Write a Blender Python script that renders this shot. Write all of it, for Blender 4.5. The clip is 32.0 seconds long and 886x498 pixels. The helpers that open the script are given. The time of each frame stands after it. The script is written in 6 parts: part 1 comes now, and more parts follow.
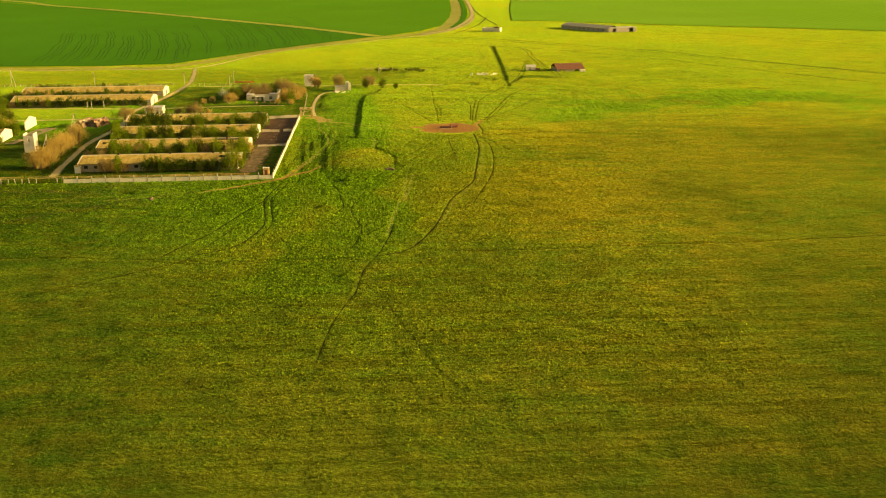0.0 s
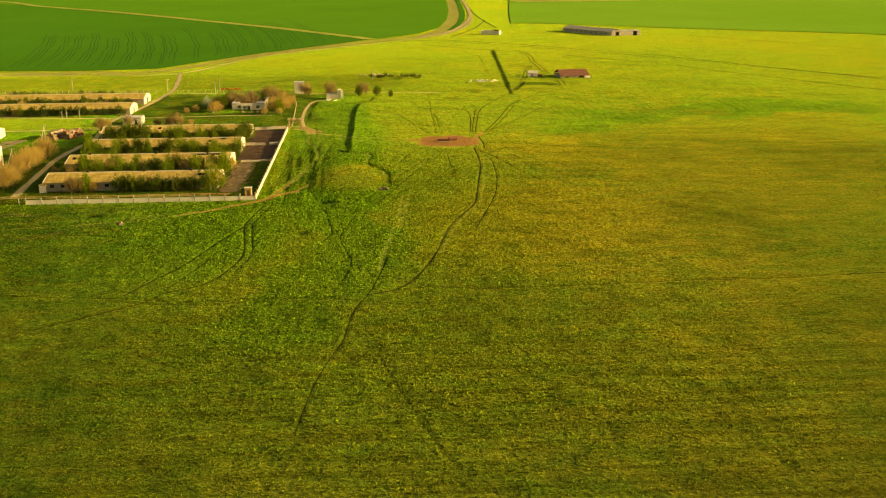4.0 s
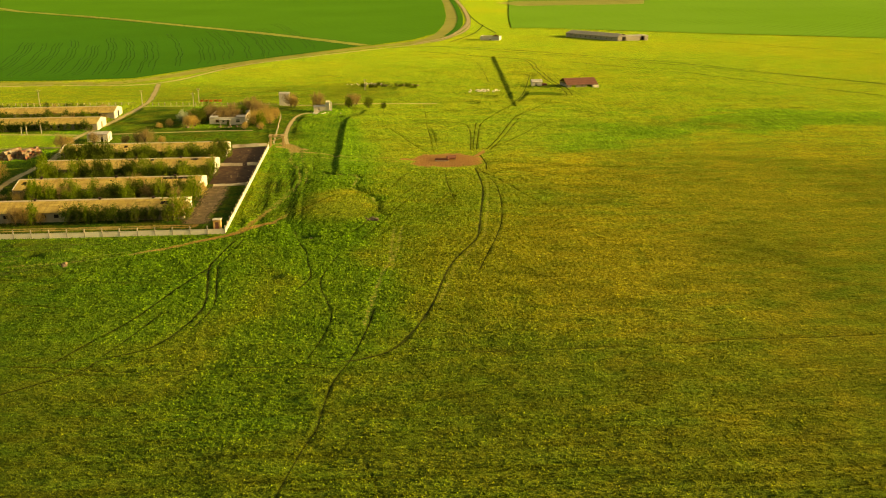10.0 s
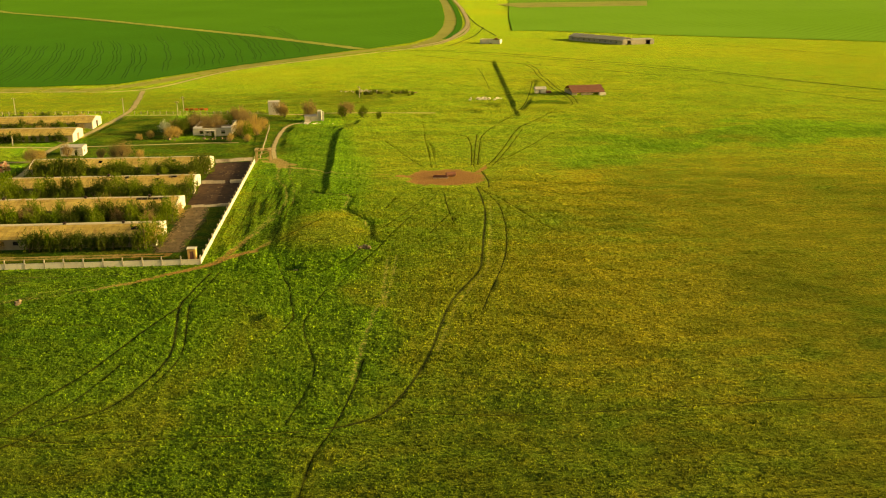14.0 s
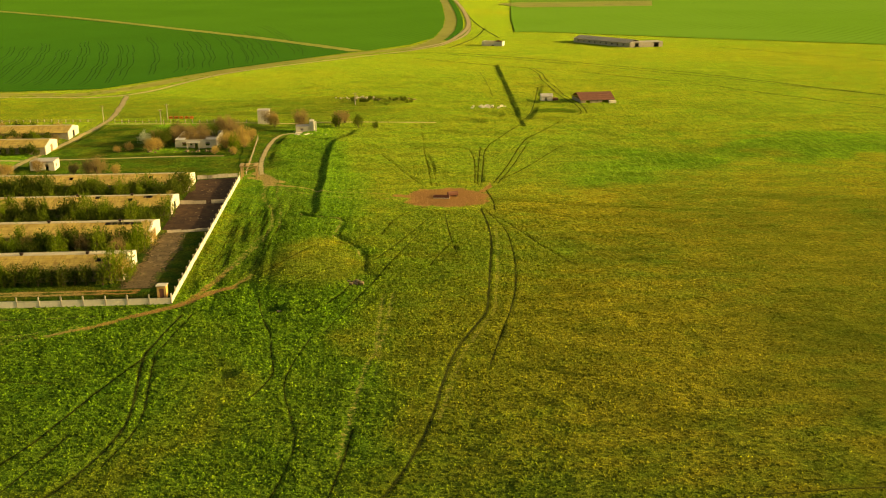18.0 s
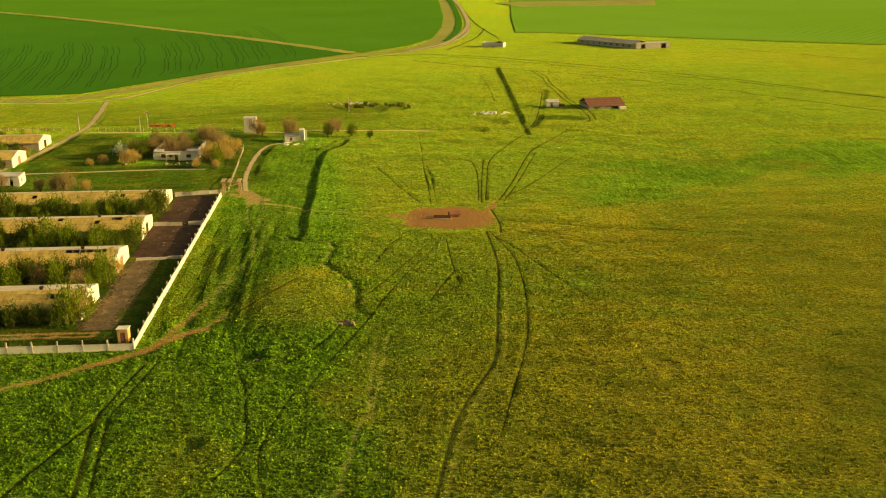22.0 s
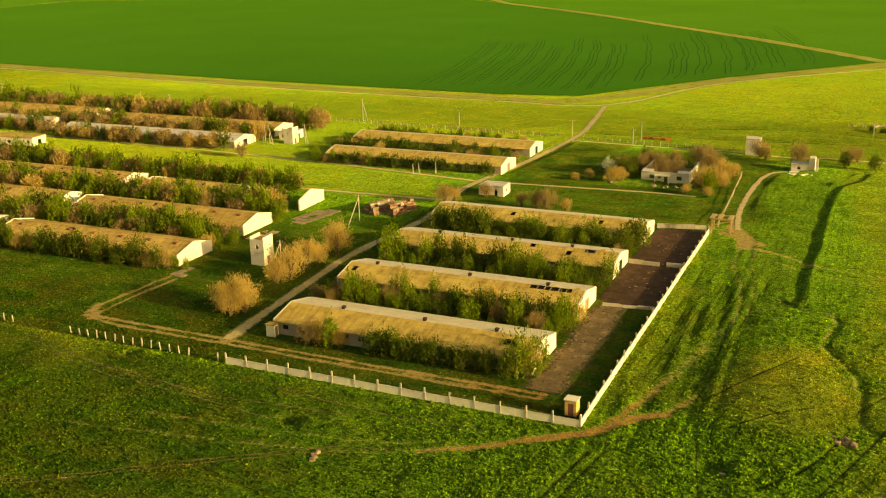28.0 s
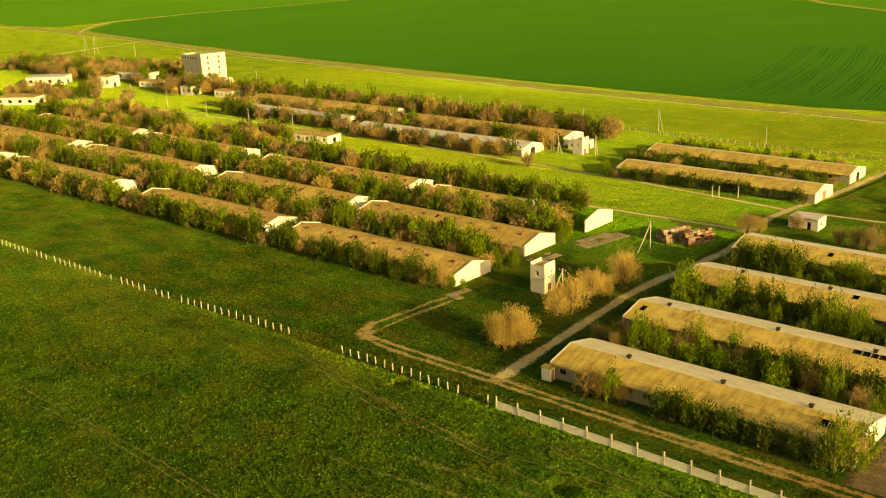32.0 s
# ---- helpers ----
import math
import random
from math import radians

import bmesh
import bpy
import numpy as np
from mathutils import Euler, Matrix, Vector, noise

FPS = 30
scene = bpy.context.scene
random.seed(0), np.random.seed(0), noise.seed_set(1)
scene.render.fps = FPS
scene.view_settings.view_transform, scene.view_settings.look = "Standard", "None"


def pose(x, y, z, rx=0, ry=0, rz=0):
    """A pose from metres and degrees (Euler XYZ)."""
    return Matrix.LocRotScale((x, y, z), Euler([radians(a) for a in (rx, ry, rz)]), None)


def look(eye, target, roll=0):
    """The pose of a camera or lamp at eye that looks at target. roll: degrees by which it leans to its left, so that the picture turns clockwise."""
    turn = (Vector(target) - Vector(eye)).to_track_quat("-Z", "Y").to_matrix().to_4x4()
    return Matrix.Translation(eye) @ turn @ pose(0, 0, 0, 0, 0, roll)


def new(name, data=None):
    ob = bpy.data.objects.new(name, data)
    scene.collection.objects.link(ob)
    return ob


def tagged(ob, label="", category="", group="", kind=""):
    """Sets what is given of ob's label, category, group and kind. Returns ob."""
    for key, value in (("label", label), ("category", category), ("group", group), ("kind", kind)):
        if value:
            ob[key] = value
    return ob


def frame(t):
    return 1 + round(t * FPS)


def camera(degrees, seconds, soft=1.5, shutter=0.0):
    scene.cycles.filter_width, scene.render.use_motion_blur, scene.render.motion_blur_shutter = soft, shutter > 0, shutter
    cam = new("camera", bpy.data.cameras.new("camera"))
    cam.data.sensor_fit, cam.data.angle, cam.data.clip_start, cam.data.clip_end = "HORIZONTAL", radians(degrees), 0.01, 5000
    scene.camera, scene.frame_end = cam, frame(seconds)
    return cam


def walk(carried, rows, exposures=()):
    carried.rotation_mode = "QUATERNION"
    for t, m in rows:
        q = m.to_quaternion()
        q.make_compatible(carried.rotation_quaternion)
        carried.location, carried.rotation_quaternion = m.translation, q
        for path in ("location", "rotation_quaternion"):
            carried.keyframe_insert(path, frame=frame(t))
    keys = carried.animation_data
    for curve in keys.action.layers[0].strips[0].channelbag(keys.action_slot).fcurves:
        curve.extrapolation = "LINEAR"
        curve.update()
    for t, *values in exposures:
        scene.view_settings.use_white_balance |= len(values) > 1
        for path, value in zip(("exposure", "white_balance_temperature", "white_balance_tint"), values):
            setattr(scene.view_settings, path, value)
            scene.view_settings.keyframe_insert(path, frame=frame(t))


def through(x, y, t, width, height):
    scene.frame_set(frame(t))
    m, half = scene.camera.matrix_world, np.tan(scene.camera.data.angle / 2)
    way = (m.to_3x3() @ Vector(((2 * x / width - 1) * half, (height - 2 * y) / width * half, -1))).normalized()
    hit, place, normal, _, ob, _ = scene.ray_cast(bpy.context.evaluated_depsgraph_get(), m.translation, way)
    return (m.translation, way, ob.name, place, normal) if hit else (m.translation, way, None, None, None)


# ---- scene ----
cam = camera(47.83, 32.0, soft=1.12)
PATH = [
    (0, pose(33.96, -287.16, 68.26, 72.439, 0.437, -3.276)),
    (1, pose(34.28, -280.56, 68.50, 72.408, 0.367, -3.336)),
    (2, pose(34.44, -273.89, 68.76, 72.396, 0.247, -3.392)),
    (3, pose(34.62, -267.54, 68.39, 72.427, 0.274, -3.442)),
    (3.5, pose(34.67, -264.38, 68.06, 72.445, 0.304, -3.461)),
    (5.5, pose(35.13, -252.30, 67.65, 72.402, 0.286, -3.511)),
    (6, pose(35.27, -249.47, 67.33, 72.434, 0.324, -3.533)),
    (7, pose(35.80, -243.78, 66.64, 72.524, 0.385, -3.547)),
    (8, pose(36.38, -237.89, 66.06, 72.594, 0.462, -3.568)),
    (9, pose(36.73, -231.79, 65.71, 72.640, 0.476, -3.597)),
    (10, pose(36.91, -225.52, 65.37, 72.677, 0.459, -3.646)),
    (11, pose(37.04, -219.13, 65.15, 72.696, 0.442, -3.706)),
    (12, pose(37.43, -213.32, 65.25, 72.694, 0.424, -3.726)),
    (13, pose(37.83, -207.70, 65.28, 72.685, 0.422, -3.737)),
    (14, pose(38.31, -202.15, 65.24, 72.678, 0.374, -3.718)),
    (14.5, pose(38.56, -199.43, 65.24, 72.671, 0.349, -3.715)),
    (16.5, pose(39.15, -187.37, 65.17, 72.632, 0.364, -3.745)),
    (17, pose(39.15, -183.77, 65.31, 72.597, 0.275, -3.738)),
    (18, pose(39.32, -177.28, 65.33, 72.554, 0.204, -3.741)),
    (19, pose(39.50, -171.07, 65.02, 72.555, 0.203, -3.781)),
    (20, pose(39.67, -164.75, 64.64, 72.556, 0.206, -3.824)),
    (21, pose(39.93, -158.68, 64.44, 72.517, 0.201, -3.845)),
    (22, pose(40.09, -152.51, 64.19, 72.490, 0.210, -3.903)),
    (22.5, pose(40.21, -149.37, 64.16, 72.474, 0.186, -3.893)),
    (23, pose(40.23, -146.39, 64.19, 72.469, 0.230, -2.791)),
    (23.5, pose(40.30, -143.66, 64.16, 72.458, 0.311, -0.461)),
    (24, pose(40.36, -141.17, 64.47, 72.390, 0.412, 2.953)),
    (24.5, pose(40.31, -138.87, 64.74, 72.372, 0.518, 5.866)),
    (26.5, pose(38.62, -128.85, 65.99, 72.193, 1.062, 16.315)),
    (27, pose(37.71, -126.35, 66.11, 72.241, 1.148, 18.920)),
    (27.5, pose(36.70, -123.96, 66.34, 72.294, 1.232, 21.598)),
    (28, pose(35.58, -121.82, 66.69, 72.355, 1.320, 24.272)),
    (28.5, pose(34.36, -119.90, 67.00, 72.413, 1.413, 26.806)),
    (29, pose(33.03, -118.07, 67.15, 72.454, 1.504, 29.212)),
    (29.5, pose(31.61, -116.21, 67.15, 72.485, 1.589, 31.553)),
    (30, pose(30.13, -114.30, 67.10, 72.508, 1.672, 33.807)),
    (30.5, pose(28.61, -112.34, 67.09, 72.523, 1.759, 35.919)),
    (31, pose(27.12, -110.41, 67.22, 72.538, 1.848, 37.777)),
    (31.5, pose(25.73, -108.66, 67.58, 72.556, 1.936, 39.303)),
    (32, pose(24.42, -107.11, 68.12, 72.572, 2.027, 40.606)),
]
walk(cam, PATH, exposures=[(0, 0.41, 13700, 4.5), (12, 0.31, 12900, 4.5), (22, 0.18, 11500, 4.0), (24.5, 0.17, 11500, 3.0), (27, 0.30, 13300, 2.0), (32, 0.35, 13500, 0.0)])

# ---- light ----
SUN_AZ, SUN_EL = -6.0, 13.0
sun_dir = Vector((math.cos(radians(SUN_AZ)) * math.cos(radians(SUN_EL)), math.sin(radians(SUN_AZ)) * math.cos(radians(SUN_EL)), math.sin(radians(SUN_EL))))
world = bpy.data.worlds.new("evening_sky")
scene.world = world
world.use_nodes = True
sky = world.node_tree.nodes.new("ShaderNodeTexSky")
sky.sky_type, sky.sun_disc = "NISHITA", False
sky.sun_elevation, sky.sun_rotation = radians(SUN_EL), radians(90 - SUN_AZ)
sky.dust_density = 4.0
background = world.node_tree.nodes["Background"]
world.node_tree.links.new(sky.outputs["Color"], background.inputs["Color"])
background.inputs["Strength"].default_value = 0.14
lamp = bpy.data.lights.new("sun", "SUN")
lamp.energy, lamp.angle, lamp.color = 5.0, radians(0.6), (1.0, 0.88, 0.66)
new("sun", lamp).matrix_world = look(sun_dir * 400, (0, 0, 0))


# ---- materials ----
def ramp(nt, fac, stops):
    node = nt.nodes.new("ShaderNodeValToRGB")
    els = node.color_ramp.elements
    while len(els) < len(stops):
        els.new(0.5)
    for el, (at, col) in zip(els, stops):
        el.position, el.color = at, (*col, 1)
    nt.links.new(fac, node.inputs["Fac"])
    return node.outputs["Color"]


def noise_fac(nt, scale, detail=4.0, rough=0.55, vector=None, distort=0.0):
    node = nt.nodes.new("ShaderNodeTexNoise")
    node.inputs["Scale"].default_value, node.inputs["Detail"].default_value = scale, detail
    node.inputs["Roughness"].default_value, node.inputs["Distortion"].default_value = rough, distort
    if vector:
        nt.links.new(vector, node.inputs["Vector"])
    return node.outputs["Fac"]


def mixed(nt, fac, a, b, mode="MIX"):
    node = nt.nodes.new("ShaderNodeMix")
    node.data_type, node.blend_type = "RGBA", mode
    for socket, value in ((node.inputs["Factor"], fac), (node.inputs["A"], a), (node.inputs["B"], b)):
        if isinstance(value, (int, float)):
            socket.default_value = value
        elif isinstance(value, tuple):
            socket.default_value = (*value, 1)
        else:
            nt.links.new(value, socket)
    return node.outputs["Result"]


def maths(nt, op, a, b=0.0, clamp=False):
    node = nt.nodes.new("ShaderNodeMath")
    node.operation, node.use_clamp = op, clamp
    for socket, value in zip(node.inputs, (a, b)):
        if isinstance(value, (int, float)):
            socket.default_value = value
        else:
            nt.links.new(value, socket)
    return node.outputs["Value"]


def place_of(nt):
    return nt.nodes.new("ShaderNodeNewGeometry").outputs["Position"]


def stretched(nt, vector, scale, turn=0.0):
    node = nt.nodes.new("ShaderNodeMapping")
    node.inputs["Scale"].default_value = scale
    node.inputs["Rotation"].default_value = (0, 0, radians(turn))
    nt.links.new(vector, node.inputs["Vector"])
    return node.outputs["Vector"]


def shader(name, rough=0.9, specular=0.2, metal=0.0):
    m = bpy.data.materials.new(name)
    m.use_nodes = True
    b = m.node_tree.nodes["Principled BSDF"]
    b.inputs["Roughness"].default_value, b.inputs["Metallic"].default_value = rough, metal
    b.inputs["Specular IOR Level"].default_value = specular
    return m, m.node_tree, b


def bumped(nt, b, height, strength, distance):
    node = nt.nodes.new("ShaderNodeBump")
    node.inputs["Strength"].default_value, node.inputs["Distance"].default_value = strength, distance
    nt.links.new(height, node.inputs["Height"])
    nt.links.new(node.outputs["Normal"], b.inputs["Normal"])


def weathered(name, low, high, stain, scale=0.6, grain=9.0, rough=0.9, bump=0.02, stains=(0.52, 0.72), streak=False):
    """Plaster, concrete, brick or wood: two tones, grain and stains."""
    m, nt, b = shader(name, rough)
    pos = place_of(nt)
    base = ramp(nt, noise_fac(nt, scale, 5, vector=pos), [(0.3, low), (0.7, high)])
    fine = noise_fac(nt, grain, 3, vector=pos)
    base = mixed(nt, 0.35, base, ramp(nt, fine, [(0.3, low), (0.75, high)]))
    spots = ramp(nt, noise_fac(nt, scale * 1.7, 7, 0.65, vector=stretched(nt, pos, (1, 1, 0.45))), [(stains[0], (0, 0, 0)), (stains[1], (1, 1, 1))])
    tint = nt.nodes.new("ShaderNodeObjectInfo").outputs["Random"]
    col = mixed(nt, maths(nt, "MULTIPLY", spots, 0.75), base, stain)
    col = mixed(nt, maths(nt, "MULTIPLY", tint, 0.16), col, stain)
    if streak:
        runs = noise_fac(nt, 1.0, 5, 0.65, vector=stretched(nt, pos, (1.6, 0.22, 0.3)))
        col = mixed(nt, maths(nt, "MULTIPLY", ramp(nt, runs, [(0.46, (0, 0, 0)), (0.66, (1, 1, 1))]), 0.6), col, stain)
        moss = noise_fac(nt, 0.16, 5, 0.6, vector=pos)
        col = mixed(nt, maths(nt, "MULTIPLY", ramp(nt, moss, [(0.50, (0, 0, 0)), (0.66, (1, 1, 1))]), 0.45), col, tuple(c * 1.25 for c in high))
    nt.links.new(col, b.inputs["Base Color"])
    bumped(nt, b, fine, 0.6, bump)
    return m


def leafy(name, dark, light, dry, through=0.35):
    """Leaves and twigs: each clump has its own tone, light passes in part."""
    m = bpy.data.materials.new(name)
    m.use_nodes = True
    nt = m.node_tree
    nt.nodes.remove(nt.nodes["Principled BSDF"])
    geo = nt.nodes.new("ShaderNodeNewGeometry")
    info = nt.nodes.new("ShaderNodeObjectInfo")
    col = ramp(nt, geo.outputs["Random Per Island"], [(0.05, dark), (0.6, light), (0.97, dry)])
    col = mixed(nt, maths(nt, "MULTIPLY", info.outputs["Random"], 0.35), col, dry)
    col = mixed(nt, 0.3, col, ramp(nt, noise_fac(nt, 0.35, 3, vector=geo.outputs["Position"]), [(0.35, dark), (0.7, light)]))
    d, t, mix = (nt.nodes.new("ShaderNodeBsdf" + k) for k in ("Diffuse", "Translucent", "Transparent"))
    nt.nodes.remove(mix)
    mix = nt.nodes.new("ShaderNodeMixShader")
    mix.inputs["Fac"].default_value = through
    nt.links.new(col, d.inputs["Color"])
    nt.links.new(col, t.inputs["Color"])
    nt.links.new(d.outputs[0], mix.inputs[1])
    nt.links.new(t.outputs[0], mix.inputs[2])
    nt.links.new(mix.outputs[0], nt.nodes["Material Output"].inputs["Surface"])
    return m


PLASTER = weathered("whitewashed_plaster", (0.72, 0.64, 0.46), (0.86, 0.79, 0.61), (0.44, 0.33, 0.19), stains=(0.58, 0.80))
CREAM = weathered("cream_concrete", (0.78, 0.70, 0.50), (0.90, 0.83, 0.64), (0.52, 0.42, 0.27), stains=(0.58, 0.80))
BLOCKWALL = weathered("worn_block_wall", (0.34, 0.28, 0.19), (0.48, 0.41, 0.29), (0.16, 0.12, 0.08))
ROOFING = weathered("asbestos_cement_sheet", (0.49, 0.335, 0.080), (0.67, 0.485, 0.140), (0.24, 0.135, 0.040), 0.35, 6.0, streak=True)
OLDROOF = weathered("rusty_brown_roofing", (0.45, 0.285, 0.072), (0.66, 0.455, 0.14), (0.22, 0.115, 0.035), 0.3, 6.0, streak=True)
PALEROOF = weathered("pale_roofing_sheet", (0.52, 0.48, 0.40), (0.68, 0.63, 0.54), (0.30, 0.22, 0.14), 0.3, 6.0)
RIDGE = weathered("pale_ridge_and_sunlit_sheet", (0.58, 0.49, 0.31), (0.74, 0.65, 0.44), (0.45, 0.36, 0.22), 0.5, 6.0)
BRICK = weathered("red_brick", (0.22, 0.095, 0.045), (0.34, 0.165, 0.08), (0.12, 0.06, 0.04), 1.2, 12.0)
WOOD = weathered("grey_brown_wood", (0.22, 0.15, 0.08), (0.36, 0.26, 0.15), (0.10, 0.07, 0.04), 1.0, 14.0)
TIMBER = weathered("sunbleached_timber", (0.46, 0.31, 0.13), (0.62, 0.45, 0.21), (0.24, 0.15, 0.07), 1.5, 14.0)
BOOTH = weathered("faded_orange_boards", (0.62, 0.36, 0.11), (0.76, 0.48, 0.18), (0.35, 0.18, 0.07), 1.5, 14.0)
RUST = weathered("rusted_sheet", (0.20, 0.08, 0.05), (0.30, 0.13, 0.08), (0.10, 0.05, 0.04), 0.8, 10.0)
ORANGE = weathered("orange_paint", (0.50, 0.14, 0.03), (0.62, 0.22, 0.05), (0.22, 0.08, 0.04), 1.5, 14.0)
# near-black fill: the unlit inside behind openings put into the colour
VOID = weathered("painted_interior_dark", (0.02, 0.015, 0.01), (0.03, 0.025, 0.02), (0.01, 0.01, 0.01))
POST = weathered("concrete_post", (0.44, 0.38, 0.28), (0.58, 0.51, 0.38), (0.25, 0.20, 0.13), 2.0, 14.0)
# worn ground, with the shade lying in a rut put into its colour
RUT = weathered("worn_shaded_track", (0.030, 0.042, 0.003), (0.070, 0.082, 0.006), (0.025, 0.030, 0.003), 0.5, 4.0, 0.95, 0.06)
GRAVEL = weathered("pale_dirt_road", (0.50, 0.39, 0.17), (0.66, 0.53, 0.26), (0.24, 0.22, 0.05), 0.3, 3.0, 0.95, 0.05)
YARD = weathered("dung_covered_yard", (0.030, 0.016, 0.009), (0.105, 0.055, 0.028), (0.16, 0.092, 0.044), 0.42, 3.0, 0.95, 0.10)
def faded(m, cover=1.0):
    """Lets a track thin out into the grass towards its rims."""
    nt = m.node_tree
    rim = nt.nodes.new("ShaderNodeAttribute")
    rim.attribute_name = "rim"
    grain = noise_fac(nt, 1.3, 5, 0.7, vector=place_of(nt))
    k = maths(nt, "ADD", rim.outputs["Fac"], maths(nt, "MULTIPLY", maths(nt, "SUBTRACT", grain, 0.5), 1.7))
    k = ramp(nt, k, [(0.35, (cover,) * 3), (0.95, (0, 0, 0))])
    clear, mix = nt.nodes.new("ShaderNodeBsdfTransparent"), nt.nodes.new("ShaderNodeMixShader")
    nt.links.new(k, mix.inputs["Fac"])
    nt.links.new(clear.outputs[0], mix.inputs[1])
    nt.links.new(nt.nodes["Principled BSDF"].outputs[0], mix.inputs[2])
    nt.links.new(mix.outputs[0], nt.nodes["Material Output"].inputs["Surface"])
    return m


SOIL_TRACK = faded(weathered("trodden_soil_track", (0.20, 0.16, 0.045), (0.33, 0.24, 0.075), (0.10, 0.11, 0.02), 0.35, 3.0, 0.95, 0.05), 0.6)
faded(RUT, 0.75)
# darker than the wheat: shade down in the lines is put into the colour
TRAMLINE = faded(weathered("painted_shade_tramline", (0.006, 0.030, 0.006), (0.014, 0.052, 0.010), (0.010, 0.024, 0.004), 0.5, 4.0, 0.95, 0.06), 0.55)
faded(GRAVEL)
LEAF = leafy("shrub_leaf", (0.016, 0.044, 0.007), (0.094, 0.150, 0.019), (0.245, 0.258, 0.046), 0.38)
LEAF_FRESH = leafy("fresh_leaf", (0.046, 0.100, 0.010), (0.186, 0.290, 0.026), (0.34, 0.375, 0.055), 0.45)
BLOSSOM = leafy("pale_blossom", (0.20, 0.26, 0.10), (0.55, 0.60, 0.36), (0.80, 0.80, 0.62), 0.3)
TWIG = leafy("budding_twig", (0.40, 0.265, 0.080), (0.56, 0.40, 0.125), (0.66, 0.50, 0.18), 0.35)
TWIG_BROWN = leafy("brown_twig", (0.22, 0.15, 0.062), (0.36, 0.25, 0.098), (0.46, 0.34, 0.13), 0.3)
BARK = weathered("bark", (0.10, 0.07, 0.04), (0.18, 0.13, 0.08), (0.05, 0.04, 0.02), 2.0, 14.0)


def grass_colour(nt, pos):
    """Fresh or dry grass, rusty patches and bare earth, and its clumps."""
    lush = nt.nodes.new("ShaderNodeAttribute")
    lush.attribute_name = "lush"
    soil = nt.nodes.new("ShaderNodeAttribute")
    soil.attribute_name = "wear"
    wide = noise_fac(nt, 0.012, 4, vector=pos)
    patch = noise_fac(nt, 0.09, 5, 0.6, vector=pos)
    drift = noise_fac(nt, 0.20, 5, 0.65, vector=stretched(nt, pos, (0.55, 1, 1), 4.0))
    clump = noise_fac(nt, 1.35, 5, 0.68, vector=pos)
    fine = noise_fac(nt, 4.0, 3, 0.6, vector=pos)
    dry = ramp(nt, clump, [(0.34, (0.042, 0.064, 0.011)), (0.5, (0.104, 0.146, 0.020)), (0.68, (0.192, 0.232, 0.038))])
    green = ramp(nt, clump, [(0.34, (0.030, 0.080, 0.011)), (0.5, (0.074, 0.164, 0.018)), (0.68, (0.142, 0.252, 0.030))])
    brown = ramp(nt, clump, [(0.34, (0.082, 0.076, 0.012)), (0.68, (0.262, 0.236, 0.033))])
    fac = maths(nt, "ADD", lush.outputs["Fac"], maths(nt, "MULTIPLY", maths(nt, "SUBTRACT", patch, 0.5), 1.2), True)
    col = mixed(nt, fac, dry, green)
    xyz = nt.nodes.new("ShaderNodeSeparateXYZ")
    nt.links.new(pos, xyz.inputs["Vector"])
    parched = nt.nodes.new("ShaderNodeAttribute")
    parched.attribute_name = "parched"
    parched = parched.outputs["Fac"]
    rusty = ramp(nt, maths(nt, "ADD", maths(nt, "MULTIPLY", parched, 0.10), maths(nt, "ADD", maths(nt, "MULTIPLY", wide, 0.5), maths(nt, "MULTIPLY", drift, 0.5))), [(0.44, (0, 0, 0)), (0.60, (1, 1, 1))])
    rusty = maths(nt, "MULTIPLY", rusty, maths(nt, "SUBTRACT", 1.1, maths(nt, "MULTIPLY", lush.outputs["Fac"], 1.8), True))
    col = mixed(nt, rusty, col, brown)
    rows = ramp(nt, noise_fac(nt, 1.0, 4, 0.65, vector=stretched(nt, pos, (1.1, 0.10, 1), -5.0)), [(0.45, (0, 0, 0)), (0.58, (1, 1, 1))])
    col = mixed(nt, maths(nt, "MULTIPLY", maths(nt, "MULTIPLY", rows, lush.outputs["Fac"]), 0.88), col, ramp(nt, fine, [(0.3, (0.022, 0.064, 0.010)), (0.7, (0.062, 0.132, 0.015))]))
    south = ramp(nt, maths(nt, "MULTIPLY", maths(nt, "ADD", xyz.outputs["Y"], 60.0), -0.02), [(0.0, (0, 0, 0)), (1.0, (1, 1, 1))])
    furrow = ramp(nt, noise_fac(nt, 1.0, 3, 0.6, vector=stretched(nt, pos, (0.035, 0.75, 1), 2.5)), [(0.46, (0, 0, 0)), (0.62, (1, 1, 1))])
    col = mixed(nt, maths(nt, "MULTIPLY", maths(nt, "MULTIPLY", furrow, south), 0.68), col, (0.050, 0.058, 0.007))
    # dark low growth, and vignette darkening put into the ground colour
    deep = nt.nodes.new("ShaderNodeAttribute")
    deep.attribute_name = "herbs_vignette"
    herbs_vignette = maths(nt, "ADD", deep.outputs["Fac"], maths(nt, "MULTIPLY", maths(nt, "SUBTRACT", patch, 0.5), maths(nt, "MULTIPLY", deep.outputs["Fac"], 1.6)), True)
    col = mixed(nt, herbs_vignette, col, mixed(nt, ramp(nt, drift, [(0.42, (0, 0, 0)), (0.60, (1, 1, 1))]), ramp(nt, clump, [(0.36, (0.013, 0.036, 0.006)), (0.66, (0.030, 0.070, 0.010))]), ramp(nt, clump, [(0.36, (0.034, 0.044, 0.008)), (0.66, (0.080, 0.088, 0.014))])))
    rut = nt.nodes.new("ShaderNodeAttribute")
    rut.attribute_name = "rut"
    groove = ramp(nt, maths(nt, "ADD", rut.outputs["Fac"], maths(nt, "MULTIPLY", maths(nt, "SUBTRACT", clump, 0.5), 0.7)), [(0.30, (0, 0, 0)), (0.75, (1, 1, 1))])
